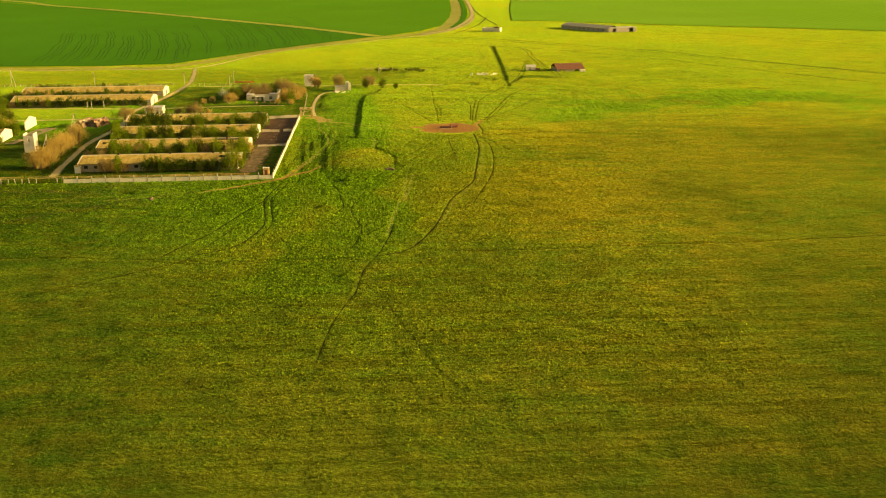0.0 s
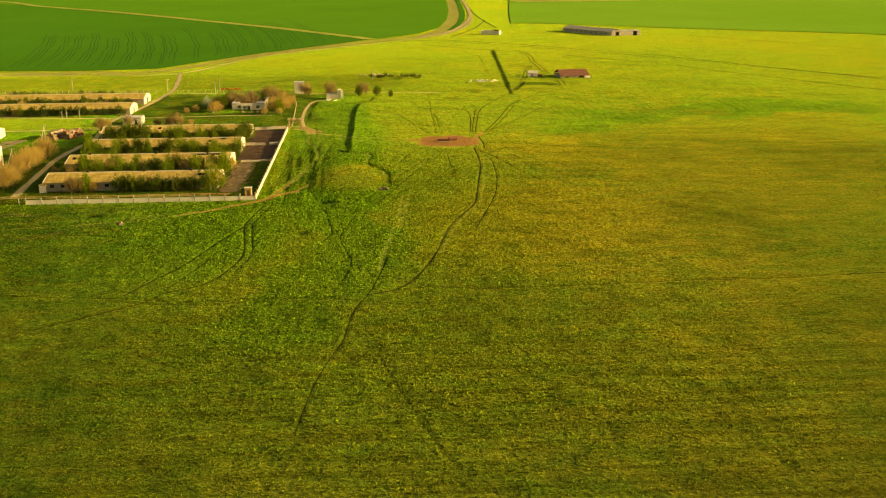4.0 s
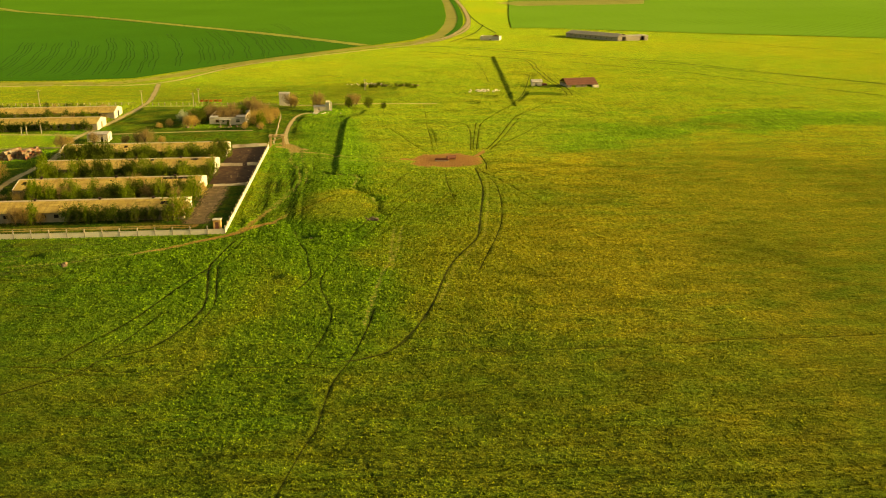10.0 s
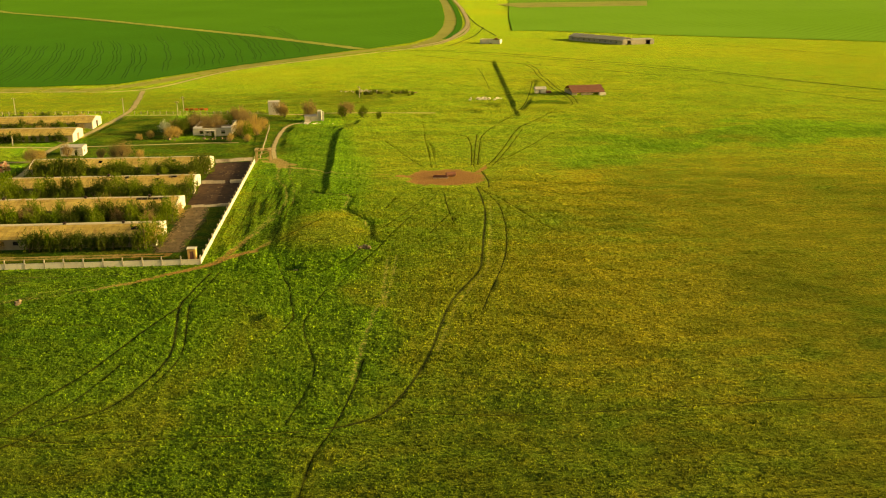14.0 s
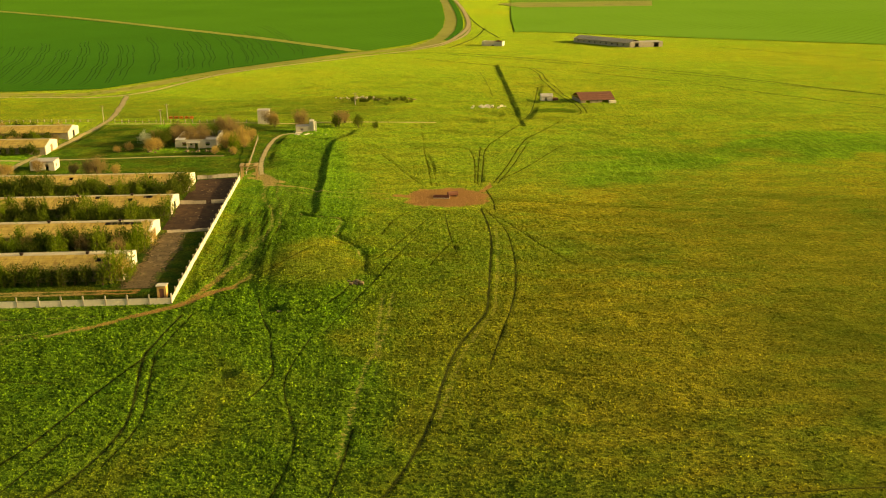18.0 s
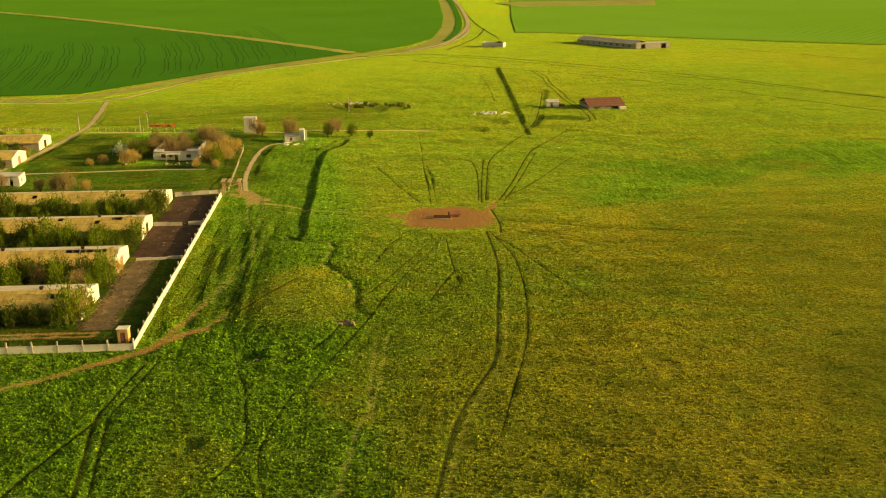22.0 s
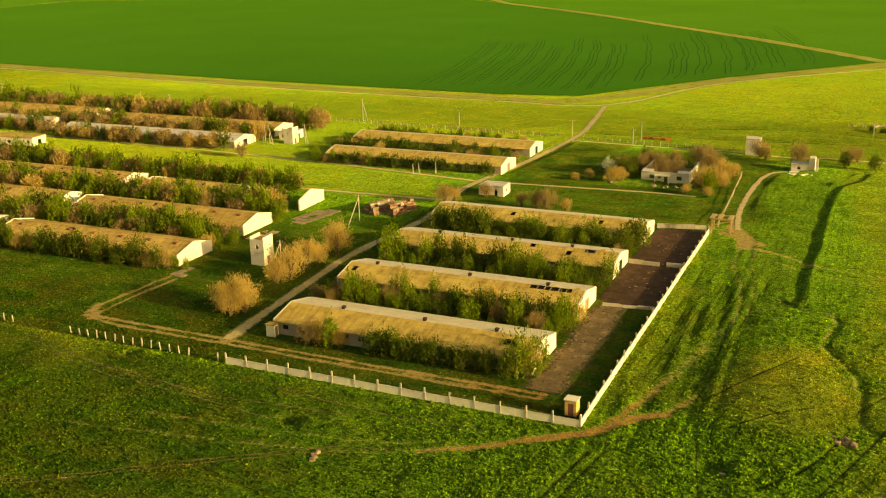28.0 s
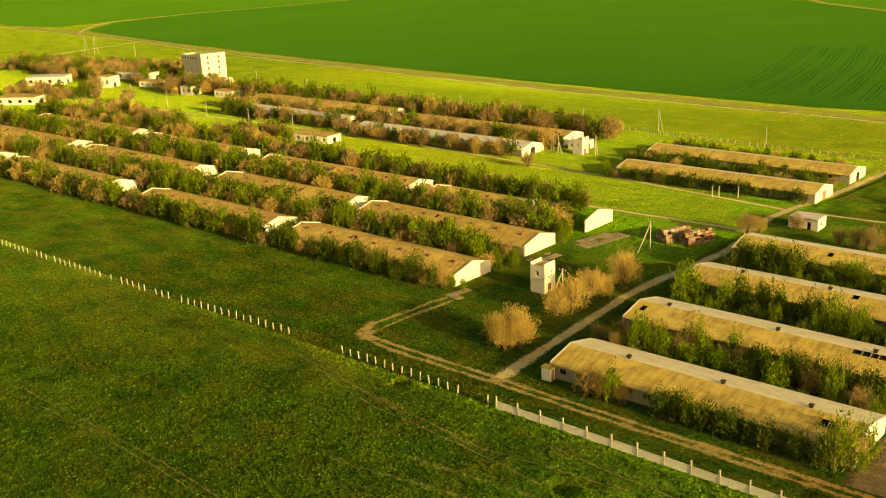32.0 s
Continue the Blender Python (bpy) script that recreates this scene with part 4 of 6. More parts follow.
def barn(x0, x1, ridge_y, label, roof=ROOFING, width=12.0, eave=2.5, ridge=3.85, rise=0.12, wall=BLOCKWALL, end=PLASTER, lit_north=True, holes=(), chimneys=3, seed=0, door=2.4, vents=0, single=False):
    rnd = random.Random(seed + 100)
    y0, y1 = -width / 2, width / 2
    L = x1 - x0
    ob = thing("barn", (x0, ridge_y), label, "barn", "farm barns")
    for name, ya, yb in (("south_wall", y0, y0 + 0.4), ("north_wall", y1 - 0.4, y1)):
        g, d = Geo(), []
        side_wall(g, d, 0.3, L - 0.3, ya, yb, eave, 1.6, 3.0)
        w = part(name, g, wall, ob)
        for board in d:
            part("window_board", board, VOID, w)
    for name, xa, xb in (("west_gable", 0, 0.3), ("east_gable", L - 0.3, L)):
        g = Geo()
        gable(g, xa, xb, y0, y1, eave, ridge, rise, door)
        w = part(name, g, end, ob, "pale plastered gable wall")
        if door:
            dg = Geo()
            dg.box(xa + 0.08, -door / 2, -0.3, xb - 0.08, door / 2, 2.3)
            # near-black ones paint the dark inside, the others are wooden
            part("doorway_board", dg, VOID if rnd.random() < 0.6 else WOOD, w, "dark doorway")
    over, slope = 0.5, (ridge - eave) / (width / 2)
    if single:
        frame_ob = new("south_roof")
        frame_ob.parent = ob
        tagged(frame_ob, "weathered sheet roof slope")
        pieces = []
        roof_slope(None, 0.3, L - 0.3, y0 - over, eave - over * slope, 0, ridge, seed=seed, holes=holes, sheets=pieces)
        for g in pieces:
            part("roof_sheet", g, roof, frame_ob)
    else:
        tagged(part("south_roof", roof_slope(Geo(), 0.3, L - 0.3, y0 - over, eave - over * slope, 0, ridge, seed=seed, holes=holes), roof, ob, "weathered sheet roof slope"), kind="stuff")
    # paler than the south slope: the sun's brightness is put into the colour
    tagged(part("north_roof", roof_slope(Geo(), 0.3, L - 0.3, y1 + over, eave - over * slope, 0, ridge, seed=seed + 1), RIDGE if lit_north else roof, ob, "north sheet roof slope, sunlight in its colour where pale"), kind="stuff")
    cap = Geo()
    a, b = 0.3, L - 0.3
    cap.solid([(a, -0.35, ridge + 0.04), (b, -0.35, ridge + 0.04), (b, 0.35, ridge + 0.04), (a, 0.35, ridge + 0.04)], [(a, -0.08, ridge + 0.19), (b, -0.08, ridge + 0.19), (b, 0.08, ridge + 0.19), (a, 0.08, ridge + 0.19)])
    part("ridge_cap", cap, RIDGE if lit_north else roof, ob)
    for i in range(chimneys):
        a = L * (i + rnd.uniform(0.3, 0.7)) / chimneys
        c = Geo()
        c.box(a - 0.28, -0.28, ridge - 0.3, a + 0.28, 0.28, ridge + 0.5)
        c.box(a - 0.36, -0.36, ridge + 0.5, a + 0.36, 0.36, ridge + 0.58)
        part("ridge_vent", c, SOOT, ob, "dark rusty ridge vent")
    for i in range(vents):
        a, yy = L * (i + 0.5) / vents + rnd.uniform(-0.6, 0.6), -1.3 + rnd.uniform(-0.3, 0.3)
        z = ridge - slope * abs(yy)
        c = Geo()
        c.box(a - 0.45, yy - 0.35, z - 0.3, a + 0.45, yy + 0.35, z + 0.38)
        part("roof_vent", c, RUST, ob, "rusty roof vent box")
    if holes:
        for h0, h1, hr in holes:
            for r in hr:
                d = Geo()
                ya, yb = y0 - over + (over - y0) * r / 4, y0 - over + (over - y0) * (r + 1) / 4
                za, zb = eave - over * slope + (ridge - eave + over * slope) * r / 4 - 0.25, eave - over * slope + (ridge - eave + over * slope) * (r + 1) / 4 - 0.25
                d.solid([(h0 - 0.4, ya, za - 0.1), (h1 + 0.4, ya, za - 0.1), (h1 + 0.4, yb, zb - 0.1), (h0 - 0.4, yb, zb - 0.1)], [(h0 - 0.4, ya, za), (h1 + 0.4, ya, za), (h1 + 0.4, yb, zb), (h0 - 0.4, yb, zb)])
                # slab under the gap, its colour standing for the shaded inside
                part("roof_hole", d, VOID, ob, "gap of missing roof sheets, backed by painted dark")
                for q in range(1 + int((h1 - h0) / 1.4)):
                    at = h0 + 0.2 + q * 1.4 + rnd.uniform(-0.2, 0.2)
                    part("rafter", Geo().solid([(at, ya, za + 0.1), (at + 0.14, ya, za + 0.1), (at + 0.14, yb, zb + 0.1), (at, yb, zb + 0.1)], [(at, ya, za + 0.24), (at + 0.14, ya, za + 0.24), (at + 0.14, yb, zb + 0.24), (at, yb, zb + 0.24)]), WOOD, ob, "bare grey rafter")
                part("loose_sheet", Geo().solid([(h1 + 0.1, ya, za + 0.34), (h1 + 1.1, ya + 0.3, za + 0.42), (h1 + 1.2, yb + 0.2, zb + 0.55), (h1 - 0.3, yb - 0.1, zb + 0.30)], [(h1 + 0.1, ya, za + 0.38), (h1 + 1.1, ya + 0.3, za + 0.46), (h1 + 1.2, yb + 0.2, zb + 0.59), (h1 - 0.3, yb - 0.1, zb + 0.34)]), roof, ob, "loose lifted roof sheet")
    return ob


# east yard: four barns
barn(-60, -12, 20.0, "long barn with ochre sheet roof and broken sheets", holes=((9.5, 11, (1,)), (41.5, 44, (2,))), seed=1, single=True)
barn(-61, -12, 44.0, "long barn with ochre roof and a row of missing sheets", holes=((38, 46.5, (3,)), (9, 10, (3,))), seed=2, single=True)
barn(-62, -12, 68.0, "long barn with ochre sheet roof beside shrubs", holes=((43, 45.5, (3,)),), seed=3, single=True)
barn(-63, -12, 92.0, "long barn with plain ochre sheet roof", chimneys=0, seed=4, single=True)
ob = thing("barn_annex", (-60.4, 12.3), "small plastered annex at the barn corner", "annex")
part("wall", Geo().box(0, 0, -0.4, 1.7, 1.3, 2.2), CREAM, ob, "cream plastered wall")
part("roof", Geo().box(-0.15, -0.15, 2.2, 1.9, 1.4, 2.3), ROOFING, ob, "ochre sheet roof")
part("door", Geo().box(1.7, 0.3, 0, 1.74, 1.0, 1.9), WOOD, ob, "wooden door")
# west rows
WEST = [
    (-153, -100, 44, 11), (-215, -161, 44, 12), (-296, -233, 44.5, 13), (-380, -305, 45, 14),
    (-153, -100, 68, 15), (-214, -159, 69, 16), (-290, -228, 70, 17), (-375, -301, 71, 18),
    (-150, -121, 90, 19), (-222, -158, 92, 20), (-292, -236, 94, 21), (-370, -300, 96, 22),
]
for x0, x1, ry, s in WEST:
    barn(x0, x1, ry, "long low barn with rusty brown roof in thick shrubs", OLDROOF, eave=2.2, ridge=3.7, rise=0.3, lit_north=False, chimneys=0, vents=max(4, int((x1 - x0) / 7)), seed=s, door=0, holes=((7 + s, 9 + s, (s % 4,)), (22 + s % 5, 26 + s % 7, (2 + s % 2, 1)) if s in (16, 17, 20, 22) else (18 + s % 5, 19.5 + s % 5, (1,))))
# the free-standing end wall of a lost barn
g = Geo()
gable(g, 0, 0.4, -6, 6, 2.5, 4.1, 0.3, 0)
ob = thing("barn_end_wall", (-99.5, 91), "white end wall left of a lost barn", "wall")
part("wall", g, PLASTER, ob)
# back barns
barn(-123, -65, 144.0, "long barn with ochre roof beside the lane", seed=31, chimneys=0)
barn(-127, -65, 168.5, "long barn with ochre roof by the back fence", seed=32, chimneys=0)
barn(-237, -161, 150.0, "long barn with pale patched roof among trees", PALEROOF, seed=33, chimneys=0)
barn(-310, -249, 156.0, "long barn with pale roof sunk in shrubs", PALEROOF, seed=34, chimneys=0)
barn(-235, -160, 172.0, "old barn with brown roof hidden by bare trees", OLDROOF, seed=35, chimneys=0, lit_north=False)
barn(-330, -245, 178.0, "old barn with brown roof behind bare trees", OLDROOF, seed=36, chimneys=0, lit_north=False)


# ---- walls and fences ----
PANEL_H, POST_H = 1.25, 2.05


def panel_mesh(length):
    g = Geo()
    g.box(0.1, -0.05, -0.3, length - 0.1, 0.05, PANEL_H)
    g.box(0.1, -0.08, PANEL_H - 0.14, length - 0.1, 0.08, PANEL_H)
    g.box(0.1, -0.08, 0.0, length - 0.1, 0.08, 0.16)
    return g.mesh("panel", CREAM)


def post_mesh():
    g = Geo()
    g.box(-0.11, -0.11, -0.4, 0.11, 0.11, POST_H - 0.08)
    g.solid([(-0.11, -0.11, POST_H - 0.08), (0.11, -0.11, POST_H - 0.08), (0.11, 0.11, POST_H - 0.08), (-0.11, 0.11, POST_H - 0.08)], [(-0.04, -0.04, POST_H), (0.04, -0.04, POST_H), (0.04, 0.04, POST_H), (-0.04, 0.04, POST_H)])
    return g.mesh("post", POST)


def panel_wall(start, turn, n, pitch, label, seed):
    rnd = random.Random(seed)
    ob = thing("concrete_fence", (*start, 0), label, "fence", turn=turn)
    pm, qm = panel_mesh(pitch), post_mesh()
    for i in range(n + 1):
        p = part("post", qm, POST, ob)
        p.matrix_basis = pose(i * pitch, 0, rnd.uniform(-0.06, 0.04), rnd.uniform(-1.5, 1.5), rnd.uniform(-1.5, 1.5), 0)
        if i < n:
            p = part("panel", pm, CREAM, ob)
            p.matrix_basis = pose(i * pitch, 0, rnd.uniform(-0.1, 0.05), rnd.uniform(-1.5, 1.5), rnd.uniform(-0.4, 0.4), 0)
    return ob


panel_wall((-60, 0), 0, 15, 4.0, "cream concrete panel fence with tall posts", 1)
panel_wall((0.0, 0.0 + 0.25), 90, 25, 3.98, "sunlit concrete panel fence beside the pasture", 2)


def post_row(pts, pitch, tall, label, seed, rails=0, name="post_fence", thick=0.09):
    rnd = random.Random(seed)
    line = [Vector(p) for p in pts]
    ob = thing(name, (*pts[0], 0), label, "fence")
    g = Geo()
    g.box(-thick, -thick, -0.4, thick, thick, tall)
    qm = g.mesh("post", POST)
    for a, b in zip(line, line[1:]):
        n = max(1, int((b - a).length / pitch))
        for i in range(n):
            q = a.lerp(b, i / n) - line[0]
            if rnd.random() < 0.07:
                continue
            p = part("post", qm, POST, ob)
            p.matrix_basis = pose(q.x, q.y, rnd.uniform(-0.25, 0.05), rnd.uniform(-5, 5), rnd.uniform(-5, 5), rnd.uniform(0, 90))
        for k in range(rails):
            z = tall * (0.5 + 0.4 * k)
            u, w = a - line[0], b - line[0]
            r = Geo()
            r.pipe((u.x, u.y, z), (w.x, w.y, z), 0.06, 0.06, 4)
            part("rail", r, WOOD, ob)
    return ob


post_row([(-62, 0.5), (-98, 0.8)], 2.0, 1.5, "row of thin concrete fence posts in grass", 3)
post_row([(-108.5, 1.2), (-143, -0.8), (-186, -1.6), (-260, -3.5), (-330, -5)], 2.0, 1.5, "long row of concrete fence posts", 4)
post_row([(-210, 201), (-177, 200), (-124, 197), (-70, 194), (-64, 193.5)], 2.5, 1.4, "back fence with posts and rails", 5, 2, thick=0.12)
post_row([(-57, 192.5), (-42, 191.5), (-18, 190), (-6, 189)], 2.5, 1.4, "old post and rail fence by the lane", 6, 1)
post_row([(1.0, 106), (0, 130), (-1, 152), (-1.5, 160)], 2.0, 1.3, "leaning rail fence beside the gate road", 7, 2)


def low_wall(a, b, tall, label):
    a, b = Vector(a), Vector(b)
    ob = thing("yard_wall", (a.x, a.y, 0), label, "wall", turn=math.degrees(math.atan2(b.y - a.y, b.x - a.x)))
    n = max(1, round((b - a).length / 3.2))
    s = (b - a).length / n
    for i in range(n):
        g = Geo()
        g.box(i * s + 0.03, -0.08, -0.3, (i + 1) * s - 0.03, 0.08, tall)
        piece = part("slab", g, POST, ob)
        piece.matrix_basis = pose(0, 0, -0.12 * (i % 2), 3 * ((i * 7) % 3 - 1), 0, 0)
    return ob


low_wall((-11.7, 73.2), (-5.2, 73.2), 1.0, "low concrete slab wall across the yard")
low_wall((-3.9, 73.4), (-0.3, 73.6), 1.0, "short concrete slab wall by the fence")
low_wall((-10, 47.2), (-0.4, 48.4), 0.7, "low broken slab wall across the yard")
low_wall((-12, 100.6), (-1.0, 103.2), 1.1, "slab wall closing the yard by the gate")
sheet("cattle_yard", [(-11.7, 50), (-6, 48.8), (-0.8, 50), (-0.6, 75), (-0.6, 102), (-11.5, 99.5), (-11.8, 75)], 0.05, YARD, "dark trodden cattle yard beside the barns", "yard")


GRAVEL_STONE = weathered("earthy_stone", (0.28, 0.20, 0.11), (0.42, 0.32, 0.19), (0.16, 0.11, 0.06), 0.8, 6.0)


# ---- buildings ----
def block(ob, name, x0, y0, x1, y1, tall, material, openings=(), thick=0.3, label="", floor=-0.4, roof=None):
    """Four walls of a small building round its own rectangle. openings: (side, from, to, sill, head) along that wall."""
    sides = {"south": (x0, x1, lambda a, b, z0, z1, g: g.box(a, y0, z0, b, y0 + thick, z1)), "north": (x0, x1, lambda a, b, z0, z1, g: g.box(a, y1 - thick, z0, b, y1, z1)),
             "west": (y0 + thick, y1 - thick, lambda a, b, z0, z1, g: g.box(x0, a, z0, x0 + thick, b, z1)), "east": (y0 + thick, y1 - thick, lambda a, b, z0, z1, g: g.box(x1 - thick, a, z0, x1, b, z1))}
    for side, (lo, hi, put) in sides.items():
        g, at = Geo(), lo
        mine = sorted(o[1:] for o in openings if o[0] == side)
        columns = []
        for a, b, sill, head in mine:
            if columns and abs(columns[-1][0] - a) < 0.01:
                columns[-1][2].append((sill, head))
            else:
                columns.append([a, b, [(sill, head)]])
        for a, b, gaps in columns:
            put(at, a, floor, tall, g)
            z = floor
            for sill, head in sorted(gaps):
                if sill > z:
                    put(a, b, z, sill, g)
                z = head
            put(a, b, z, tall, g)
            at = b
        put(at, hi, floor, tall, g)
        part(side + "_" + name, g.welded(), material, ob, label)
    if roof:
        part("roof", Geo().box(x0 - 0.15, y0 - 0.15, tall, x1 + 0.15, y1 + 0.15, tall + 0.18), roof, ob, "flat concrete roof slab")
    part("floor_slab", Geo().box(x0 + thick, y0 + thick, -0.3, x1 - thick, y1 - thick, 0.08), VOID, ob, "floor painted with interior dark")


def dark_inside(ob, x0, y0, x1, y1, tall):
    part("inner_partition", Geo().box(x0, (y0 + y1) / 2 - 0.1, 0.05, x1, (y0 + y1) / 2 + 0.1, tall - 0.3), BLOCKWALL, ob, "worn inner wall")


# roofless white house
ob = thing("house", (-26, 143.2), "white roofless house overgrown with bare shrubs", "house")
block(ob, "wall", 0, 0, 13, 16, 3.0, PLASTER, [("south", 2.2, 3.6, 1.0, 2.2), ("south", 6.2, 7.2, 0, 2.1), ("south", 4.6, 5.4, 1.2, 2.2), ("south", 9.6, 11.0, 1.0, 2.2), ("east", 3, 4.4, 1.0, 2.2), ("east", 8, 9.4, 1.0, 2.2)], 0.4, "flaking white plaster wall")
dark_inside(ob, 0.4, 0.4, 12.6, 15.6, 3.0)
for a in (0.2, 9.8):
    part("roof_slab", Geo().solid([(a, -0.5, 2.98), (a + 3.0, -0.5, 2.98), (a + 3.0, 1.6, 3.3), (a, 1.6, 3.3)], [(a, -0.5, 3.12), (a + 3.0, -0.5, 3.12), (a + 3.0, 1.6, 3.44), (a, 1.6, 3.44)]), PALEROOF, ob, "leftover pale roof slab")
porch = part("porch", Geo().box(3.9, -1.7, 2.3, 8.0, 0, 2.45), CREAM, ob, "small porch roof")
for a in (4.0, 7.7):
    part("porch_post", Geo().box(a, -1.65, -0.3, a + 0.2, -1.45, 2.3), CREAM, porch)
part("step", Geo().box(4.4, -1.6, -0.3, 7.6, 0, 0.18), CREAM, ob)


def switch_house(at, w, d, tall, label, turn=0.0, gap=True):
    """A tall narrow white transformer house with a parapet."""
    ob = thing("transformer_house", at, label, "utility building", "transformer houses", turn=turn)
    ops = [("south", w * 0.40, w * 0.64, tall * 0.56, tall * 0.74), ("east", d * 0.30, d * 0.44, tall * 0.50, tall * 0.57), ("east", d * 0.58, d * 0.72, tall * 0.50, tall * 0.57), ("east", d * 0.58, d * 0.72, tall * 0.64, tall * 0.71)]
    block(ob, "wall", 0, 0, w, d, tall - 0.55, PLASTER, ops, 0.25, "white plastered wall")
    part("roof", Geo().box(0.25, 0.25, tall - 0.95, w - 0.25, d - 0.25, tall - 0.8), OLDROOF, ob, "dark sunken roof")
    part("west_parapet", Geo().box(0, 0, tall - 0.55, 0.25, d, tall), PLASTER, ob)
    part("east_parapet", Geo().box(w - 0.25, 0, tall - 0.55, w, d, tall), PLASTER, ob)
    part("cornice", Geo().box(-0.08, -0.08, tall * 0.5 - 0.06, w + 0.08, 0.0, tall * 0.5 + 0.06), PLASTER, ob)
    part("door", Geo().box(w, d * 0.3, 0, w + 0.05, d * 0.58, 1.9), RUST, ob, "rusty steel door")
    return ob


switch_house((-86, 44.8), 3.4, 3.6, 6.2, "white two storey transformer house with dark opening")
switch_house((-150, 156.3), 3.6, 3.6, 5.6, "white transformer house between pole frames")
ob = thing("watch_house", (-4.4, 185.3), "small white two storey block by the lane", "utility building")
block(ob, "wall", 0, 0, 4.0, 4.0, 5.0, PLASTER, [("south", 0.7, 1.3, 3.1, 3.6), ("south", 2.5, 3.1, 3.1, 3.6), ("east", 1.5, 2.3, 0, 2.0)], 0.3, "white plastered wall", roof=PALEROOF)

ob = thing("weigh_house", (10.6, 168), "low white concrete house with a tall end", "utility building")
block(ob, "wall", 0, 0, 4.6, 3.6, 2.2, PLASTER, [("south", 1.6, 2.4, 0.8, 1.6)], 0.3, "white plastered wall", roof=PALEROOF)
part("tall_end", Geo().box(4.65, 0.4, -0.4, 6.2, 3.6, 4.1), PLASTER, ob, "tall white end block")
part("end_pillar", Geo().box(6.5, -0.3, -0.4, 7.1, 0.3, 4.0), PLASTER, ob)
part("platform", Geo().box(-0.3, -1.2, -0.3, 8.0, -0.05, 0.25), CREAM, ob, "pale concrete platform")
part("ramp", Geo().box(-8.0, 2.0, -0.3, -0.35, 5.0, 0.16), CREAM, ob, "pale concrete slab")

ob = thing("gatehouse_portal", (0.3, 99.9), "weathered open gate portal of posts and boards", "gate")
for x, y in ((0.15, 0.15), (4.3, 0.15), (0.15, 3.2), (4.3, 3.2)):
    part("post", Geo().box(x - 0.17, y - 0.17, -0.4, x + 0.17, y + 0.17, 3.7), TIMBER, ob)
for y in (0.15, 3.2):
    part("beam", Geo().box(-0.3, y - 0.14, 3.45, 4.75, y + 0.14, 3.75), TIMBER, ob)
for i in (0, 1, 3, 4, 7, 8):
    part("roof_board", Geo().box(-0.3 + i * 0.56, -0.3, 3.76, 0.18 + i * 0.56, 3.6, 3.84), TIMBER, ob)
part("rail", Geo().box(0.2, 0.05, 1.1, 4.3, 0.2, 1.25), TIMBER, ob)
part("cross_board", Geo().solid([(0.3, 0.06, 2.0), (0.3, 0.18, 2.0), (4.2, 0.18, 3.2), (4.2, 0.06, 3.2)], [(0.3, 0.06, 2.2), (0.3, 0.18, 2.2), (4.2, 0.18, 3.4), (4.2, 0.06, 3.4)]), TIMBER, ob)

ob = thing("guard_booth", (-3.0, 2.4), "faded orange wooden booth in the fence corner", "booth")
for x, y in ((0.1, 0.1), (1.5, 0.1), (0.1, 1.5), (1.5, 1.5)):
    part("leg", Geo().box(x - 0.08, y - 0.08, -0.4, x + 0.12, y + 0.12, 0.3), SOOT, ob)
part("floor", Geo().box(-0.02, -0.02, 0.27, 1.72, 1.72, 0.35), WOOD, ob)
for name, box in (("west_wall", (0, 0.08, 0.35, 0.08, 1.62, 2.6)), ("east_wall", (1.62, 0.08, 0.35, 1.7, 1.62, 2.6)), ("north_wall", (0, 1.62, 0.35, 1.7, 1.7, 2.6)), ("front_left_board", (0, 0, 0.35, 0.42, 0.08, 2.6)), ("front_right_board", (1.28, 0, 0.35, 1.7, 0.08, 2.6)), ("front_head_board", (0.42, 0, 2.2, 1.28, 0.08, 2.6))):
    part(name, Geo().box(*box), BOOTH, ob)
part("door", Geo().box(0.44, 0.03, 0.36, 1.26, 0.09, 2.19), RUST, ob, "dark brown door")
part("roof", Geo().solid([(-0.15, -0.2, 2.72), (1.85, -0.2, 2.72), (1.85, 1.85, 2.6), (-0.15, 1.85, 2.6)], [(-0.15, -0.2, 2.84), (1.85, -0.2, 2.84), (1.85, 1.85, 2.7), (-0.15, 1.85, 2.7)]), CREAM, ob, "pale sloping roof")

ob = thing("pump_house", (-62.5, 115), "small white ruined flat roofed house", "utility building")
block(ob, "wall", 0, 0, 7, 5, 2.6, PLASTER, [("south", 1.2, 2.2, 0.9, 1.9), ("south", 4.4, 5.3, 0, 2.0), ("east", 1.5, 2.4, 0.9, 1.9)], 0.3, "stained white wall")
for i, a in enumerate((0.1, 2.4, 4.7)):
    part("roof_slab", Geo().box(a, -0.2, 2.6 + 0.02 * i, a + 2.2, 5.2, 2.82 + 0.02 * i), PALEROOF, ob)


